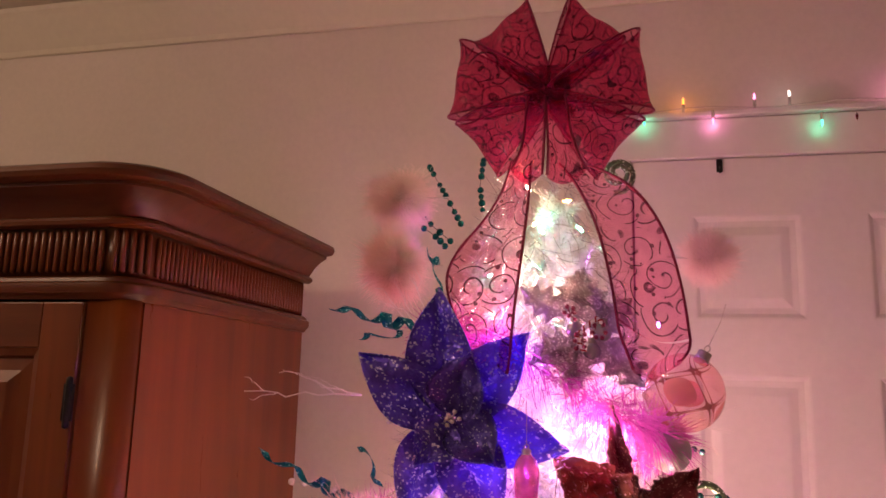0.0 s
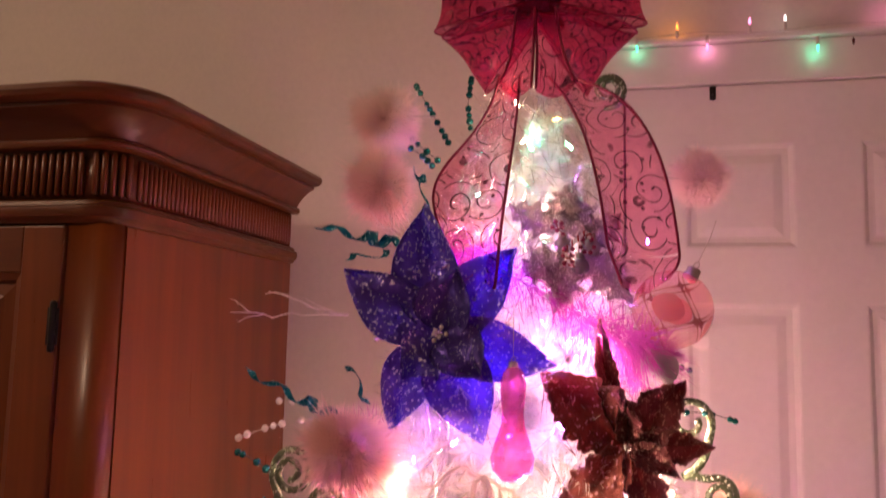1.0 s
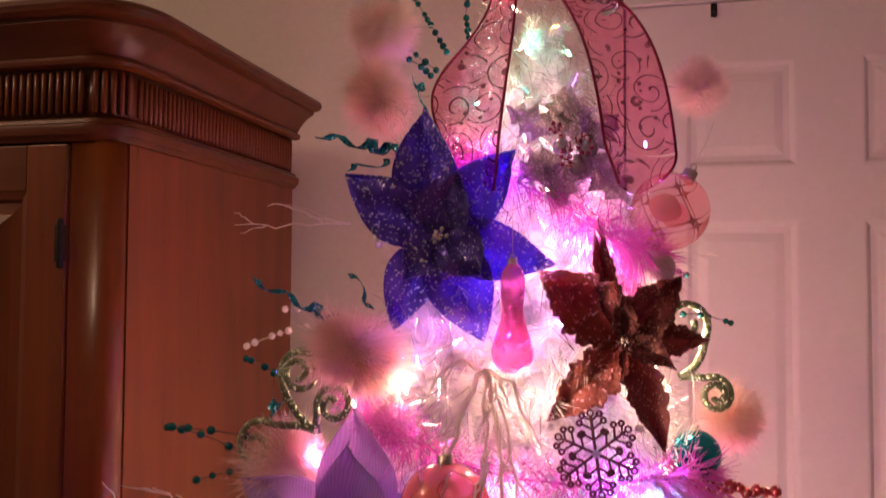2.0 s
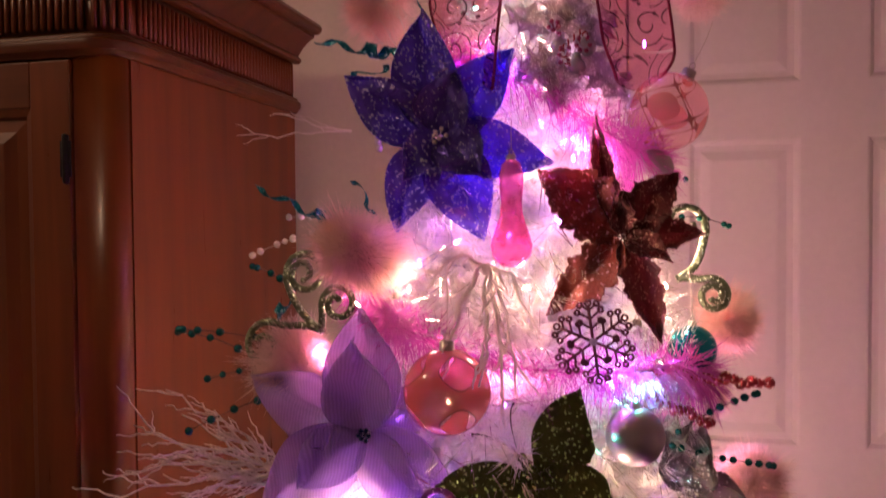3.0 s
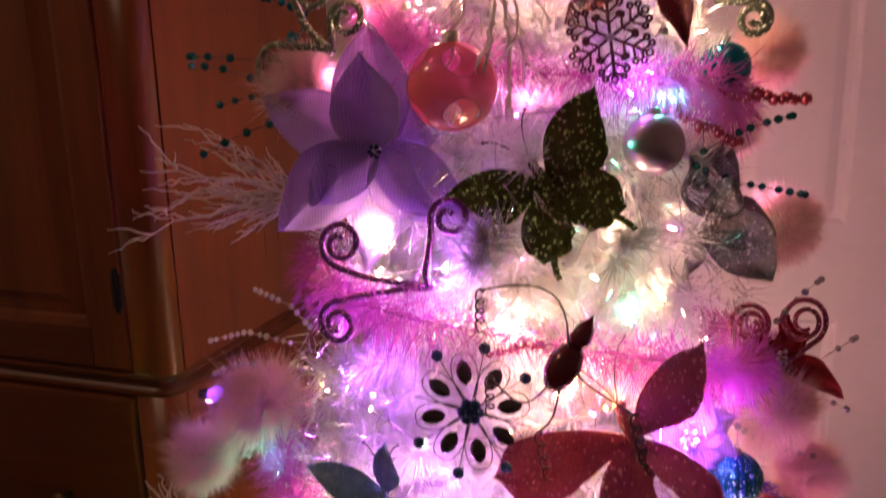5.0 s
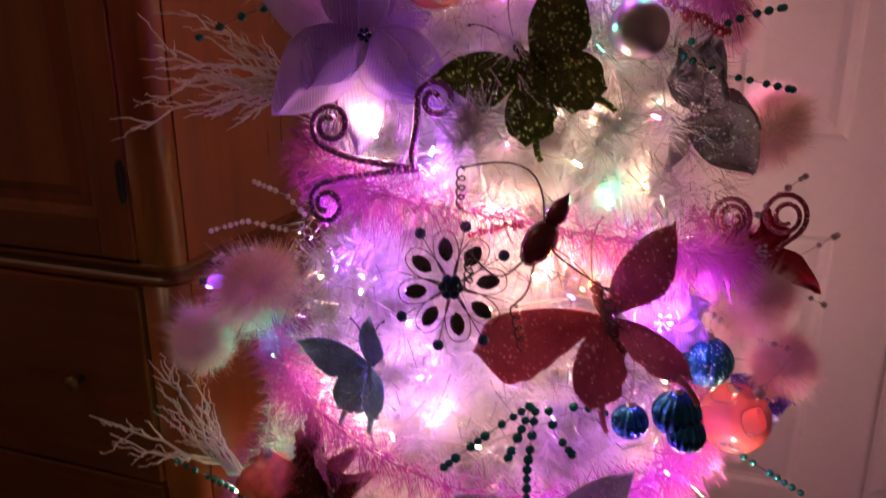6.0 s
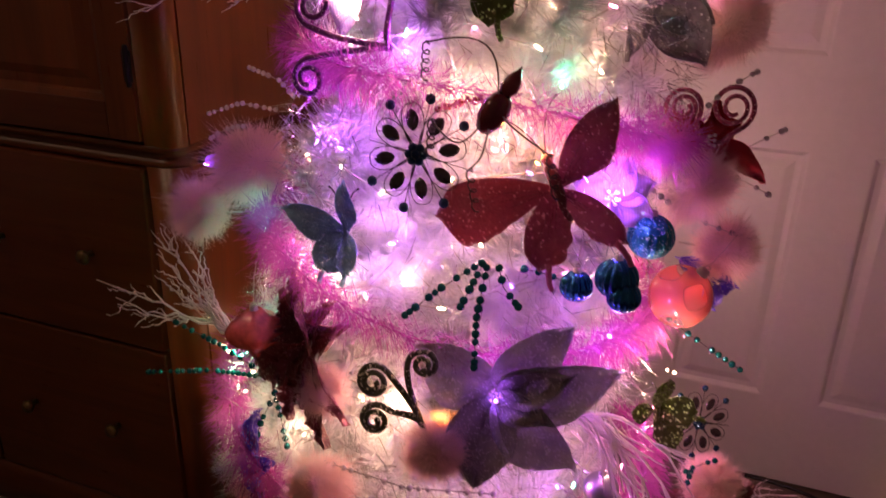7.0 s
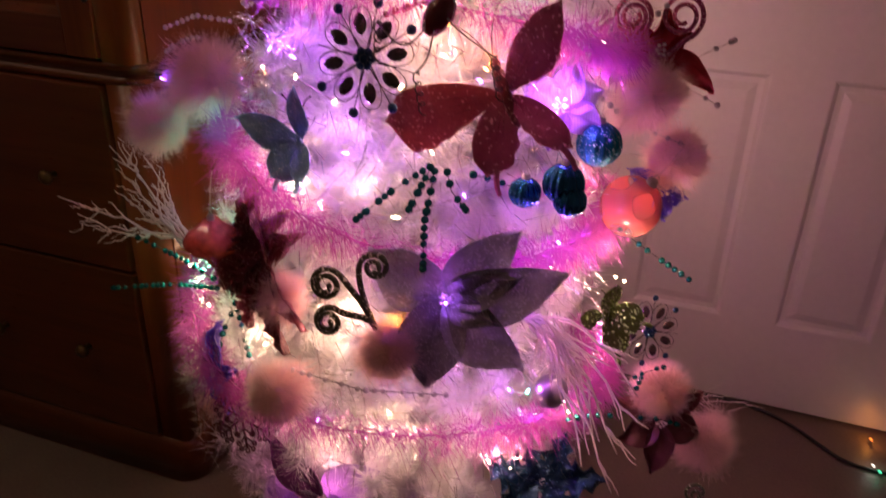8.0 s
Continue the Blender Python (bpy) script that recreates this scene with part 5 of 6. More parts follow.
butterfly(P, (-0.05, -1, 0.15), "slate-blue glitter butterfly with half-closed wings", M_BLUE, [(170, 0.090, 0.042, 6, 0.9), (72, 0.092, 0.030, 34, 0.9), (-126, 0.060, 0.042, 6, 0.2), (-58, 0.056, 0.030, 34, 0.3)], 0.048, 4, 0.035)
P = (0.614, 1.040, 0.635)
butterfly(P, (0.8, -1, 0.15), "small olive green butterfly seen edge-on", M_GREEN, [(96, 0.070, 0.030, 30, 0.4), (172, 0.040, 0.03, 10, 0.6), (0, 0.052, 0.044, 20, 0.3), (-64, 0.058, 0.038, 10, 0.3)], 0.05, 0, 0.02)

# ---------------------------------------------------------------- swirls
swirl_pick((0.290, 0.950, 1.076), (0.02, -1, 0.15), "purple glitter swirl pick with three curls", M_PURPLE, [(-0.090, 0.040, 0.024, 1.55, -112, -1, -0.05, 0.006), (-0.092, -0.040, 0.022, 1.5, 105, 1, -0.05, -0.006), (0.021, 0.068, 0.021, 1.4, 190, -1, -0.014, 0.012)], 0.0037)
swirl_pick((0.382, 0.830, 0.684), (0.12, -1, 0.2), "bronze-green glitter swirl pick with three curls", M_BRONZE, [(-0.056, 0.050, 0.019, 2.0, 40, 1, -0.012, 0.03), (0.000, 0.078, 0.014, 1.6, 100, -1, -0.012, 0.03), (-0.052, 0.006, 0.017, 2.0, 60, 1, -0.006, 0.02)], 0.0037)
swirl_pick((0.539, 1.222, 1.350), (0.25, -1, 0.1), "sage green glitter swirl pick beside the door", M_SAGE, [(0.006, 0.064, 0.028, 1.1, -15, 1, 0.028, 0.012), (0.038, -0.020, 0.021, 1.7, 105, -1, 0.018, 0.004)], 0.0050)
swirl_pick((0.163, 1.020, 1.303), (-0.1, -1, 0.1), "sage green glitter swirl pick near the armoire", M_SAGE, [(-0.016, 0.062, 0.025, 1.8, 200, -1, -0.02, 0.014), (0.026, 0.030, 0.022, 1.4, 190, -1, 0.0, 0.01), (-0.062, -0.016, 0.026, 1.2, 70, 1, -0.02, 0.012)], 0.0044)
swirl_pick((0.454, 1.140, 1.770), (0.1, -1, 0.05), "sage green glitter curl under the bow", M_SAGE, [(0.004, 0.018, 0.018, 1.8, -40, 1, 0.016, 0.0)], 0.0034)
swirl_pick((0.611, 1.140, 0.957), (0.35, -1, 0.15), "burgundy glitter swirl pick at the tree's edge", M_BURG, [(-0.026, 0.048, 0.024, 2.2, -30, 1, 0.012, 0.012), (0.034, 0.050, 0.028, 2.0, -60, 1, 0.03, 0.0)], 0.0032)
swirl_pick((0.783, 1.160, 0.271), (0.3, -1, 0.2), "sage green glitter curl near the floor", M_SAGE, [(-0.01, 0.02, 0.016, 1.6, 0, 1, 0.0, 0.01)], 0.003)

# ---------------------------------------------------------------- balls and glass
ball_ornament((0.527, 1.130, 1.542), 0.043, "pink harlequin glass ball with thin gold lines", M_HARLC, lean=(20, 20))
ball_ornament((0.328, 0.900, 1.269), 0.0395, "coral harlequin glass ball with painted lozenges", M_HARL, 0.98)
ball_ornament((0.621, 1.120, 0.763), 0.042, "coral harlequin glass ball beside the door", M_HARL, lean=(10, 30))
ball_ornament((0.510, 1.130, 1.479), 0.023, "dusty silver mirror ball", M_SILVER)
ball_ornament((0.491, 1.000, 1.212), 0.0285, "smoky silver mirror ball below the snowflake", M_SILVER)
ball_ornament((0.567, 0.970, 0.549), 0.0225, "small grey pearl mirror ball low on the tree", M_SILVER)
ball_ornament((0.552, 1.120, 1.280), 0.0265, "shiny teal glass ball", M_TEALBALL)
ball_ornament((0.582, 1.030, 0.872), 0.027, "ribbed teal glitter ball", M_TEAL, ribs=16, rib=0.03)
ball_ornament((0.513, 0.960, 0.825), 0.0185, "small ribbed navy metallic ball", M_NAVYBALL, ribs=16, rib=0.055)
ball_ornament((0.558, 0.955, 0.845), 0.0235, "ribbed navy metallic ball", M_NAVYBALL, ribs=16, rib=0.055, thread=0)
ball_ornament((0.569, 0.945, 0.829), 0.0185, "small ribbed navy metallic ball below another", M_NAVYBALL, ribs=16, rib=0.055, thread=0)
ball_ornament((0.251, 1.000, 1.318), 0.026, "clear glass ball filled with pink tinsel", M_CLEAR)
ball_ornament((0.468, 1.000, 1.037), 0.024, "clear glass ball catching a green light", M_CLEAR)
ball_ornament((0.493, 1.060, 1.293), 0.021, "frosted pale green glass ball", M_CLEAR)
inner = Shape()
ri = random.Random(3)
for i in range(260):
    d = Vector((ri.gauss(0, 1), ri.gauss(0, 1), ri.gauss(0, 1))).normalized() * 0.023
    e = Vector((ri.gauss(0, 1), ri.gauss(0, 1), ri.gauss(0, 1))).normalized() * 0.020
    sd = d.cross(e).normalized() * 0.0006
    n = len(inner.v)
    inner.v += [d - sd, d + sd, e]
    inner.f.append((n, n + 1, n + 2))
fill = thing("tinsel_tuft", Matrix.Translation((0.251, 1.000, 1.318)), "crumpled pink tinsel inside a clear ball", "tinsel", kind="stuff")
part("tinsel", inner, M_TINSEL, fill, smooth=False)
drop = [(0.0001, -0.052), (0.010, -0.050), (0.0185, -0.041), (0.0205, -0.030), (0.0165, -0.016), (0.0115, -0.002), (0.0100, 0.010), (0.0115, 0.026), (0.0120, 0.038), (0.0095, 0.048), (0.0045, 0.053)]
ball_ornament((0.375, 0.975, 1.428), 0.022, "long pink glass drop ornament with a bulbous end", M_PINKGLASS, profile=drop, name="drop_ornament", thread=0.09)
lantern = [(0.0001, -0.042), (0.005, -0.040), (0.008, -0.034), (0.012, -0.027), (0.026, -0.018), (0.035, -0.006), (0.036, 0.003), (0.029, 0.013), (0.016, 0.021), (0.010, 0.027)]
ball_ornament((0.133, 0.875, 0.730), 0.030, "coral lantern-shaped glass ornament", M_CORAL, profile=lantern, name="lantern_ornament", ribs=5, rib=0.07)
ball_ornament((0.141, 1.000, 1.046), 0.022, "small pink glass bauble with maroon cap", M_PINKGLASS, 1.2)
for P in ((0.415, 1.050, 1.603), (0.443, 1.050, 1.601), (0.432, 1.050, 1.581)):
    ball_ornament(P, 0.0095, "tiny silver berry ball in the holly", M_SILVER, thread=0, group="silver berries on the tree")

# ---------------------------------------------------------------- snowflakes and jewelled flowers
snowflake((0.453, 0.965, 1.308), (0.08, -1, 0.1), "maroon glitter wire snowflake", 0.038, M_FLAKE, 8)
snowflake((0.159, 0.860, 0.463), (-0.1, -1, 0.3), "maroon glitter wire snowflake low on the tree", 0.048, M_FLAKE, 20)
jewel_flower((0.344, 0.890, 0.977), (0.08, -1, 0.2), "wire flower with smoky jewels and a navy centre", 0.055)
jewel_flower((0.670, 1.150, 0.562), (0.6, -1, 0.3), "smaller wire flower with smoky jewels", 0.046)

# beetle with wire feelers
bug = thing("beetle_ornament", aim((0.433, 0.885, 1.039), (0.05, -1, 0.15), -28), "dark red enamelled beetle with coiled wire legs", "beetle ornament")
part("body", Shape().lathe([(0.0001, -0.034), (0.008, -0.030), (0.014, -0.018), (0.0155, -0.004), (0.011, 0.008), (0.007, 0.012), (0.0001, 0.013)], 14).turn(pose(0, 0, 0, -90)), M_BUG, bug)
part("head", Shape().lathe([(0.0001, 0.010), (0.007, 0.012), (0.010, 0.020), (0.008, 0.030), (0.003, 0.038), (0.0001, 0.044)], 12).turn(pose(0, 0, 0, -90)), M_BUG, bug)
for e, bx, by, cx, cy in ((-1, -0.050, 0.055, -0.095, 0.012), (1, 0.030, -0.010, 0.070, -0.012), (-1, -0.010, -0.06, -0.050, -0.050), (1, 0.020, -0.045, 0.01, -0.07)):
    pts = bez((0, 0, 0.006), (bx * 0.5, by, 0.012), (bx, by, 0.010), (cx, cy, 0.004), 10)
    for i in range(26):
        k = i / 25
        pts.append(Vector((cx + 0.028 * k * (1 if cx > 0 else 0.6) + 0.0042 * math.cos(k * 25), cy - 0.030 * k + 0.0042 * math.sin(k * 25), 0.004)))
    part("leg", Shape().tube(pts, 0.0010, 5), M_WIRE, bug)

# ---------------------------------------------------------------- glitter sticks
for a, c, lab in (((0.476, 1.070, 1.264), (0.632, 1.110, 1.246), "red glitter bead stick pointing to the door"), ((0.504, 1.060, 1.241), (0.572, 1.090, 1.204), "shorter red glitter bead stick"), ((0.348, 0.930, 1.018), (0.405, 0.920, 1.038), "thin dark red glitter stick")):
    a, c = Vector(a), Vector(c)
    st = thing("glitter_stick", Matrix.Translation(a), lab, "glitter stick", "red glitter sticks")
    part("stem", Shape().tube([(0, 0, 0), c - a], 0.0018, 5), M_RED, st)
    m = int((c - a).length / 0.0075)
    me = Shape().ball((0, 0, 0), 0.0062 if "thin" not in lab else 0.004, 8, 5).mesh("nub", M_RED, False)
    rs = random.Random(m)
    for i in range(m):
        o = part("nub", me, None, st)
        o.location = (c - a) * (i + 0.5) / m + Vector((rs.uniform(-1, 1), rs.uniform(-1, 1), rs.uniform(-1, 1))) * 0.0022
        o.scale = (rs.uniform(0.7, 1.2), rs.uniform(0.7, 1.2), rs.uniform(0.8, 1.3))

# ---------------------------------------------------------------- bead sprays
TEAL = "teal glass beads on thin dark wires"
bead_spray(TEAL, [((0.270, 1.150, 1.739), (0.247, 1.170, 1.777), (0.213, 1.200, 1.831)), ((0.294, 1.160, 1.758), (0.286, 1.180, 1.797), (0.286, 1.200, 1.837)), ((0.258, 1.150, 1.718), (0.227, 1.170, 1.744), (0.203, 1.200, 1.767)), ((0.251, 1.150, 1.711), (0.216, 1.170, 1.741))], 0.0042, step=0.016)
bead_spray(TEAL, [((0.105, 1.060, 1.348), (0.041, 1.090, 1.370)), ((0.056, 1.030, 1.278), (-0.030, 1.040, 1.295)), ((0.144, 1.020, 1.277), (-0.003, 1.000, 1.304)), ((0.113, 1.020, 1.261), (0.037, 0.990, 1.252)), ((0.135, 1.000, 1.240), (0.032, 0.960, 1.202))], 0.0044, step=0.026, seed=2)
bead_spray(TEAL, [((0.542, 1.200, 1.426), (0.603, 1.240, 1.415)), ((0.517, 1.200, 1.478), (0.552, 1.240, 1.473))], 0.0038, step=0.017, seed=3)
bead_spray(TEAL, [((0.533, 1.080, 1.196), (0.622, 1.140, 1.230)), ((0.527, 1.080, 1.184), (0.567, 1.120, 1.163), (0.642, 1.160, 1.145))], 0.0042, step=0.020, seed=4)
bead_spray(TEAL, [((0.431, 0.870, 0.877), (0.394, 0.850, 0.850), (0.353, 0.840, 0.811)), ((0.431, 0.870, 0.877), (0.423, 0.850, 0.853), (0.416, 0.840, 0.834)), ((0.434, 0.870, 0.874), (0.434, 0.840, 0.823), (0.437, 0.830, 0.771)), ((0.443, 0.880, 0.871), (0.453, 0.870, 0.850), (0.470, 0.870, 0.831)), ((0.458, 0.920, 0.853), (0.478, 0.940, 0.843), (0.502, 0.950, 0.833))], 0.0046, step=0.013, seed=5)
bead_spray(TEAL, [((0.609, 1.120, 0.728), (0.647, 1.150, 0.691), (0.712, 1.180, 0.641))], 0.0044, step=0.019, seed=6)
bead_spray(TEAL, [((0.076, 0.950, 0.606), (-0.010, 0.960, 0.589), (-0.141, 0.970, 0.549)), ((0.072, 0.950, 0.619), (0.010, 0.960, 0.636), (-0.076, 0.970, 0.650)), ((0.123, 0.920, 0.612), (0.137, 0.910, 0.586), (0.152, 0.900, 0.541)), ((0.118, 0.920, 0.593), (0.106, 0.910, 0.564), (0.105, 0.900, 0.546))], 0.0044, step=0.015, seed=7)
bead_spray(TEAL, [((0.587, 0.990, 0.491), (0.643, 1.020, 0.495)), ((0.678, 1.100, 0.442), (0.735, 1.140, 0.417)), ((0.661, 1.100, 0.508), (0.700, 1.140, 0.512)), ((0.668, 1.100, 0.490), (0.671, 1.140, 0.484))], 0.0042, step=0.018, seed=8)
PRL = "white pearl beads on pale wires"
bead_spray(PRL, [((0.163, 1.080, 1.413), (0.025, 1.120, 1.382)), ((0.149, 1.080, 1.423), (0.085, 1.100, 1.429))], 0.0042, M_PEARL, M_PALEWIRE, 0.019, 9)
bead_spray(PRL, [((0.109, 1.030, 0.992), (0.055, 1.080, 1.001), (-0.019, 1.120, 1.006)), ((0.083, 1.030, 0.971), (-0.003, 1.070, 0.965), (-0.082, 1.100, 0.936)), ((0.051, 1.000, 0.952), (-0.036, 1.040, 0.917))], 0.0036, M_PEARL, M_PALEWIRE, 0.021, 10)
bead_spray(PRL, [((0.214, 1.060, 1.501), (0.200, 1.080, 1.537), (0.175, 1.100, 1.569))], 0.0042, M_PEARL, M_PALEWIRE, 0.012, 11)
GREYB = "grey glass beads on thin wires"
bead_spray(GREYB, [((0.584, 1.100, 0.935), (0.634, 1.140, 0.938), (0.712, 1.200, 0.976)), ((0.618, 1.120, 1.010), (0.668, 1.180, 1.047)), ((0.622, 1.120, 0.935), (0.706, 1.180, 0.896)), ((0.565, 1.050, 0.929), (0.611, 1.100, 0.881), (0.692, 1.160, 0.839))], 0.0036, M_SILVER, M_PALEWIRE, 0.022, 12)
bead_spray(GREYB, [((0.231, 0.860, 0.568), (0.350, 0.850, 0.572), (0.452, 0.880, 0.572)), ((0.338, 0.880, 0.483), (0.338, 0.870, 0.423))], 0.0036, M_SILVER, M_WIRE, 0.016, 13)

# ---------------------------------------------------------------- curled teal ribbons
def curl_ribbon(a, c, label, turns=3, r=0.010, w=0.016, seed=0):
    a, c = Vector(a), Vector(c)
    d = c - a
    x = d.normalized()
    u = x.orthogonal().normalized()
    v2 = x.cross(u)
    b = thing("curling_ribbon", Matrix.Translation(a), label, "curling ribbon", "curled teal ribbons")

    def fn(k, e):
        g = turns * 2 * math.pi * k + seed
        return d * k + (u * math.cos(g) + v2 * math.sin(g)) * r * (0.75 + 0.25 * math.sin(5 * k + seed)) + x * ((e - 0.5) * w + 0.006 * math.sin(9 * k + seed))

    part("ribbon", Shape().sheet(fn, int(turns * 18), 2, 0.0004), M_TEAL, b)


curl_ribbon((0.243, 1.060, 1.605), (0.147, 1.060, 1.627), "glittering teal ribbon curl pointing to the armoire", 3, 0.0085, 0.013)
curl_ribbon((0.215, 1.100, 1.600), (0.150, 1.120, 1.600), "short dark teal ribbon curl", 1.5, 0.006, 0.009, 2)
curl_ribbon((0.183, 1.070, 1.411), (0.060, 1.070, 1.462), "long glittering teal ribbon curl", 3.5, 0.008, 0.012)
curl_ribbon((0.202, 1.080, 1.432), (0.167, 1.100, 1.474), "dark teal ribbon curl", 1.2, 0.007, 0.008, 1)
curl_ribbon((0.088, 1.050, 1.310), (0.110, 1.060, 1.345), "small blue ribbon curl among the green swirls", 1.5, 0.007, 0.011)
curl_ribbon((0.262, 1.080, 1.646), (0.246, 1.100, 1.702), "dark teal ribbon curl behind the organza tail", 2, 0.007, 0.008, 3)

# ---------------------------------------------------------------- feather puffs
PINKP = "fluffy pale pink feather puff"
for i, (P, r, sq) in enumerate((
    ((0.189, 1.160, 1.779), 0.043, (1, 1, 0.8)), ((0.186, 1.150, 1.690), 0.044, (1, 1, 0.8)), ((0.571, 1.300, 1.717), 0.037, (1, 1, 1)), ((0.212, 0.988, 1.393), 0.045, (1, 0.9, 1.1)),
    ((0.130, 1.020, 1.270), 0.050, (1, 0.9, 0.6)), ((0.605, 1.280, 1.294), 0.040, (1, 1, 1)), ((0.558, 1.200, 1.210), 0.040, (1, 1, 0.7)), ((0.033, 1.040, 0.886), 0.055, (1, 1, 0.9)),
    ((-0.035, 1.000, 0.820), 0.042, (1, 1, 0.9)), ((0.666, 1.160, 0.821), 0.042, (1, 1, 0.9)), ((0.609, 1.120, 0.911), 0.052, (1, 1, 0.55)), ((0.627, 1.100, 0.915), 0.046, (1, 1, 0.6)),
    ((0.783, 1.200, 0.349), 0.046, (1, 1, 1)), ((0.702, 1.160, 0.458), 0.040, (1, 1, 1)), ((0.627, 1.250, 1.089), 0.045, (1, 1, 1.2)), ((0.072, 0.930, 0.428), 0.03, (1, 1, 1)),
)):
    puff(P, r, PINKP, i, sq)
puff((0.396, 0.830, 0.657), 0.034, "peach feather puff below the grey-lilac flower", 1)
puff((0.233, 0.840, 0.546), 0.040, "dusty pink feather puff low on the tree", 3)
puff((0.226, 0.880, 0.663), 0.032, "dusty pink feather puff beside the maroon flower", 1)

# ---------------------------------------------------------------- frosted twigs
WT = "white frosted twigs spreading from the tree"
twig_spray((0.131, 1.000, 1.153), [(-0.043, 1.030, 1.228), (-0.091, 1.040, 1.174), (-0.105, 1.040, 1.132), (-0.136, 1.040, 1.089), (-0.040, 1.030, 1.151), (-0.009, 1.020, 1.201), (-0.014, 1.020, 1.109), (0.033, 1.010, 1.211), (0.042, 1.010, 1.108), (-0.070, 1.030, 1.150), (-0.060, 1.040, 1.120), (-0.030, 1.000, 1.180), (0.010, 1.030, 1.130)], WT, 4, 0.0022, 7)
twig_spray((0.039, 0.950, 0.666), [(-0.093, 0.980, 0.775), (-0.083, 0.980, 0.736), (-0.041, 0.970, 0.774), (-0.206, 0.980, 0.691), (-0.185, 0.980, 0.652), (-0.017, 0.960, 0.748), (-0.088, 0.970, 0.712), (-0.060, 0.960, 0.700), (-0.030, 0.980, 0.720)], WT, 7, 0.0025, 7, wander=0.16)
twig_spray((0.166, 1.100, 1.530), [(0.017, 1.110, 1.529), (0.053, 1.110, 1.557)], "single pale bare twig", 9, 0.0013, 3)
twig_spray((0.346, 0.980, 1.377), [(0.299, 0.930, 1.353), (0.328, 0.870, 1.272), (0.365, 0.880, 1.280), (0.383, 0.900, 1.242), (0.405, 0.930, 1.318), (0.394, 0.900, 1.272), (0.379, 0.890, 1.303)], "drooping white frosted twigs on the tree front", 12, 0.0028, 4, wander=0.10, arch=0.022)
twig_spray((0.533, 0.930, 0.674), [(0.600, 0.910, 0.601), (0.641, 0.920, 0.529), (0.672, 0.940, 0.540), (0.665, 0.920, 0.453), (0.599, 0.900, 0.566), (0.623, 0.910, 0.583), (0.678, 0.950, 0.587), (0.663, 0.930, 0.510), (0.627, 0.910, 0.486)], "drooping white frosted grass low on the tree", 15, 0.0030, 5, wander=0.05, arch=0.040)
twig_spray((0.574, 1.180, 1.080), [(0.653, 1.250, 1.111), (0.647, 1.250, 1.061), (0.674, 1.260, 1.074), (0.623, 1.220, 1.042)], "thin pale twigs beside the door", 18, 0.0009, 6)
twig_spray((0.712, 1.180, 0.437), [(0.821, 1.250, 0.380), (0.788, 1.240, 0.417), (0.834, 1.260, 0.399), (0.779, 1.220, 0.378)], "thin pale frosted twigs near the floor", 20, 0.0012, 6)
twig_spray((0.511, 1.220, 1.499), [(0.590, 1.300, 1.499), (0.575, 1.300, 1.470), (0.607, 1.320, 1.527)], "thin pale twigs behind the harlequin ball", 24, 0.0007, 6)
twig_spray((0.248, 1.090, 1.595), [(0.171, 1.120, 1.661), (0.196, 1.120, 1.665), (0.193, 1.110, 1.636), (0.217, 1.130, 1.687)], "thin pale frosted twigs beside the violet flower", 26, 0.0009, 4)

# grey frosted branch tips standing out of the white ones
M_TIP = surface("grey_needle", (0.55, 0.52, 0.52), 0.4, vary=0.3, big=40, fine=300, through_light=0.35)
tip_mesh = needle_spray(0.075, 3, 420, 77).mesh("needles", M_TIP, False)
for P, yaw, tilt in (((0.446, 1.020, 1.093), -60, -20), ((0.417, 0.920, 0.438), -95, 20), ((0.348, 0.960, 1.082), -85, -40), ((0.084, 0.960, 0.443), -130, -10)):
    tf = thing("branch_tip", Matrix.Translation(P) @ pose(0, 0, 0, 0, tilt, yaw), "grey-green frosted branch tip with fine needles", "branch", "frosted branch tips on the tree")
    part("needles", tip_mesh, M_TIP, tf)
    part("twig", Shape().tube([(-0.05, 0, 0), (0.01, 0, 0.001)], 0.002, 5), M_BARK, tf)

# large violet bulb near the armoire
big = thing("large_bulb", aim((-0.058, 1.075, 0.872), (0.2, -1, 0)), "large glowing violet bulb among pink feathers", "light bulb")
part("glass", Shape().lathe([(0.0001, -0.016), (0.006, -0.014), (0.010, -0.006), (0.010, 0.004), (0.006, 0.016), (0.0001, 0.022)], 14).turn(pose(0, 0, 0, 0, 90)), M_VBULB, big)
part("base", Shape().lathe([(0.006, -0.026), (0.0065, -0.014), (0.0001, -0.013)], 10).turn(pose(0, 0, 0, 0, 90)), M_CABLE, big)

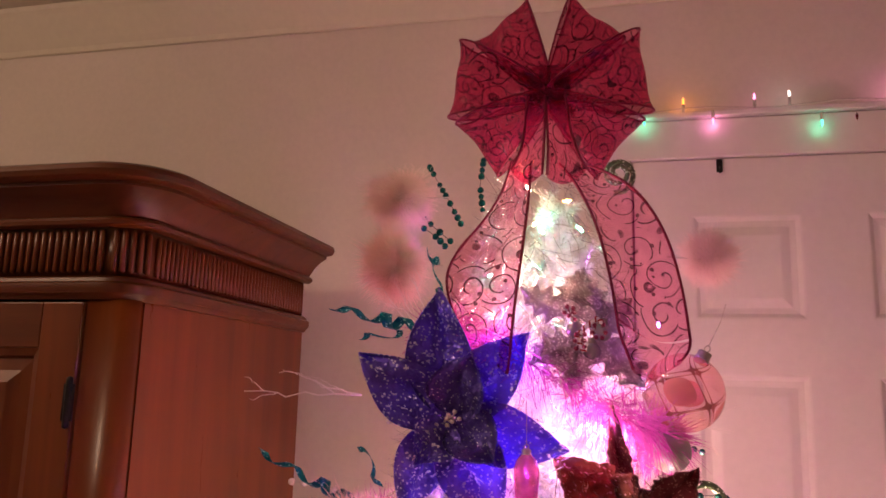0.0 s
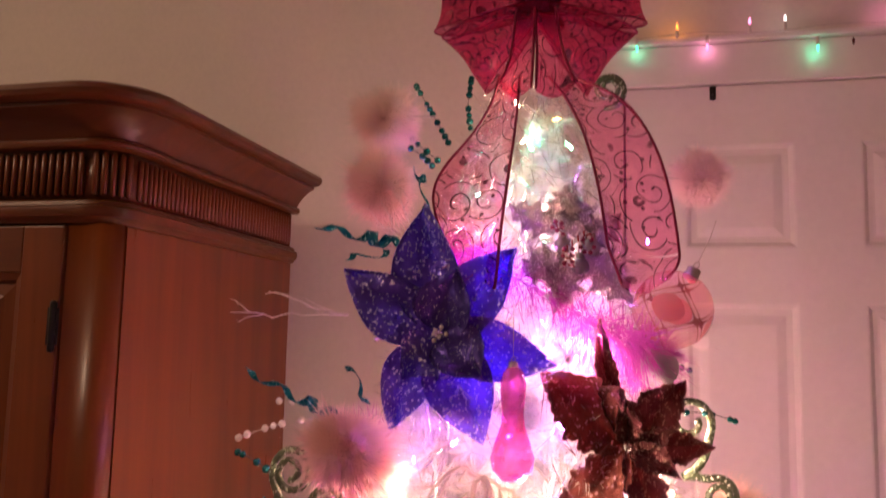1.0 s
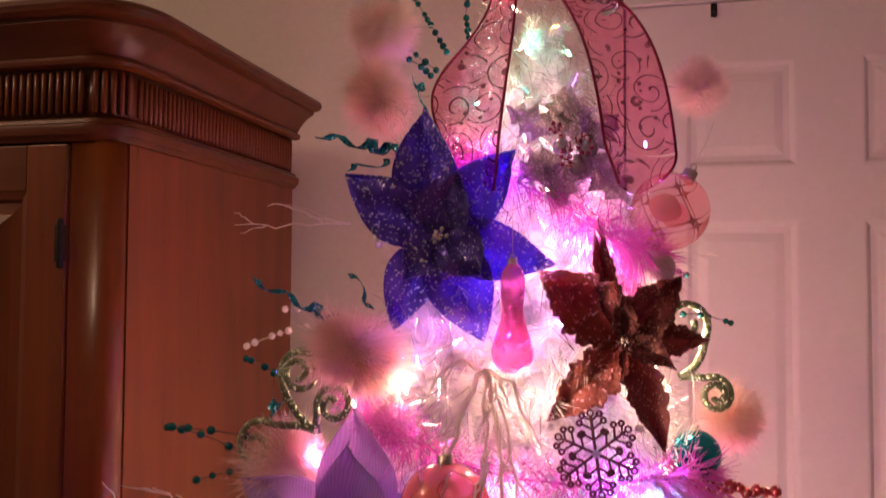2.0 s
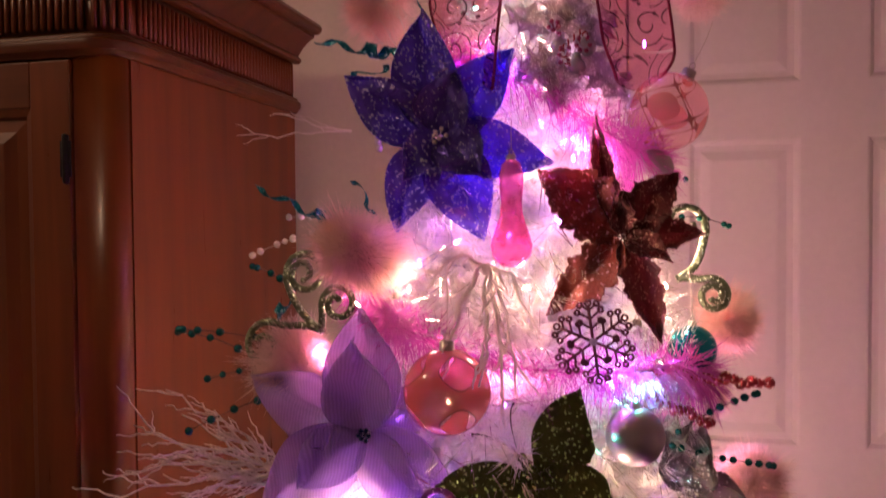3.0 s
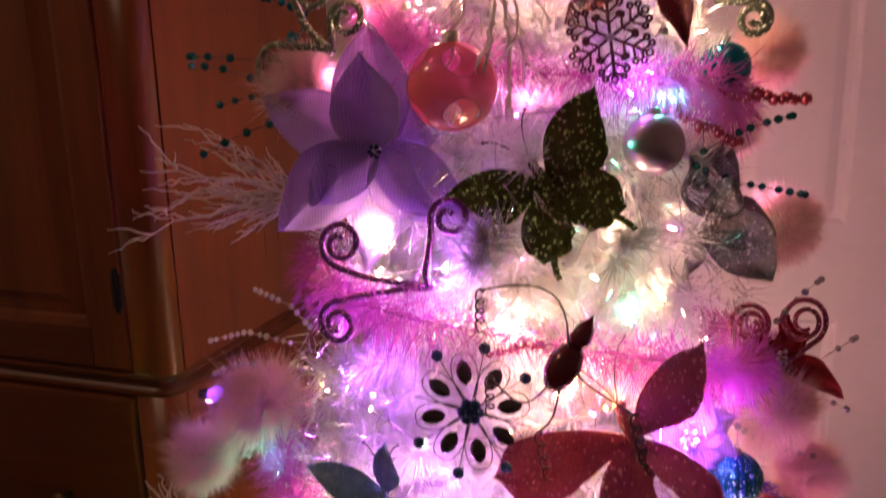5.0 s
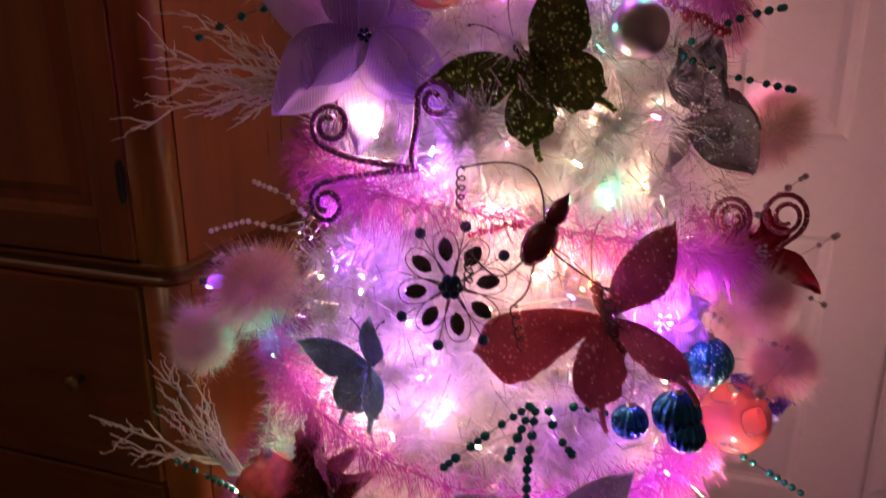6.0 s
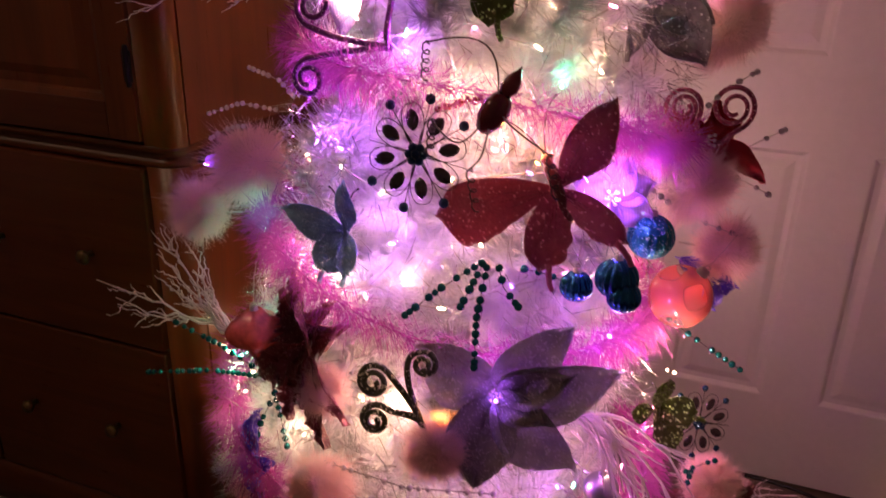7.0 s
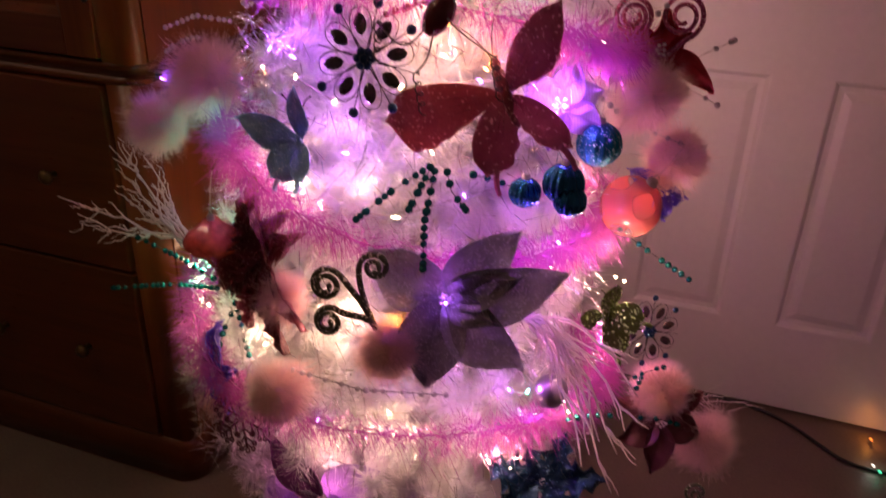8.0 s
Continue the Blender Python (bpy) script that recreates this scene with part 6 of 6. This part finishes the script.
# ---------------------------------------------------------------- string lights on the door casing and on the floor
ws = thing("string_lights", pose(0, 0, 0), "string of small coloured bulbs draped along the door casing", "string lights")
pts = [(0.40 + 0.04 * i, WALL_Y - 0.040, DTOP + 0.100 - 0.004 * math.sin(0.9 * i)) for i in range(24)]
part("wire", Shape().tube(pts, 0.0013, 5), M_PALEWIRE, ws)
tiny = {k: Shape().lathe([(0.0001, -0.005), (0.0020, -0.004), (0.0026, 0.0), (0.0022, 0.006), (0.0001, 0.011)], 8).mesh("bulb", glow("small_" + k + "_bulb", v[0], 2.2)) for k, v in GLOWS.items()}
for kind, x, z, up, w in (("green", 0.503, 2.095, -1, 0.5), ("orange", 0.581, 2.130, 1, 1), ("pink", 0.638, 2.090, -1, 0.7), ("pink", 0.718, 2.132, 1, 0.25), ("white", 0.783, 2.134, 1, 0.3), ("green", 0.840, 2.075, -1, 0.55), ("pink", 0.985, 2.132, 1, 1.2), ("warm", 1.09, 2.085, -1, 0.6)):
    p = Vector((x, WALL_Y - 0.046, z))
    o = part("bulb", tiny[kind], None, ws)
    o.matrix_basis = Matrix.Translation(p) @ pose(0, 0, 0, 0 if up > 0 else 180)
    k = part("socket", Shape().tube([p + Vector((0, 0, -up * 0.004)), p + Vector((0, 0, -up * 0.020))], 0.0030, 6), M_PALEWIRE, ws)
    lamp("bulb_and_fill_light", p + Vector((0, 0.008, 0.004 * up)), GLOWS[kind][0], 0.022 * w * WALLB, 0.004)
p = Vector((0.903, WALL_Y - 0.046, 2.085))
part("bulb", Shape().lathe([(0.0001, -0.011), (0.0024, -0.006), (0.0028, 0.0), (0.0001, 0.006)], 8).turn(Matrix.Translation(p)), M_BUG, ws, "unlit dark red bulb")

fl = thing("string_lights", pose(0, 0, 0), "string of lights lying on the floor by the door", "string lights")
pts = bez((0.80, 1.842, 0.005), (0.98, 1.85, 0.005), (1.02, 1.775, 0.004), (1.085, 1.722, 0.004), 14) + bez((1.085, 1.722, 0.004), (1.125, 1.690, 0.004), (1.16, 1.694, 0.004), (1.36, 1.70, 0.004), 10)[1:]
part("wire", Shape().tube(pts, 0.0042, 7), M_CABLE, fl)
for kind, p, w in (("orange", (1.170, 1.80, 0.012), 1.6), ("white", (1.165, 1.707, 0.010), 0.6), ("green", (1.176, 1.690, 0.010), 0.3)):
    o = part("bulb", tiny[kind], None, fl)
    o.matrix_basis = Matrix.Translation(p) @ pose(0, 0, 0, 70, 30)
    lamp("bulb_and_fill_light", Vector(p) + Vector((0, 0, 0.014)), GLOWS[kind][0], 0.05 * w * WALLB, 0.004)

# ceiling lamp out of view, added as a body for the room light
cl = thing("added_ceiling_lamp", pose(-1.00, 0.32, CEIL), "unseen round ceiling lamp added as room light, with a warm white glass shade", "ceiling lamp")
part("base", Shape().lathe([(0.0001, -0.03), (0.09, -0.03), (0.10, -0.015), (0.10, -0.001), (0.0001, -0.001)], 28), M_CAP, cl)
part("shade", Shape().lathe([(0.0001, -0.105), (0.05, -0.100), (0.09, -0.080), (0.11, -0.050), (0.112, -0.032), (0.0001, -0.032)], 28), glow("lamp_shade", (1.0, 0.72, 0.45), 2.5), cl)
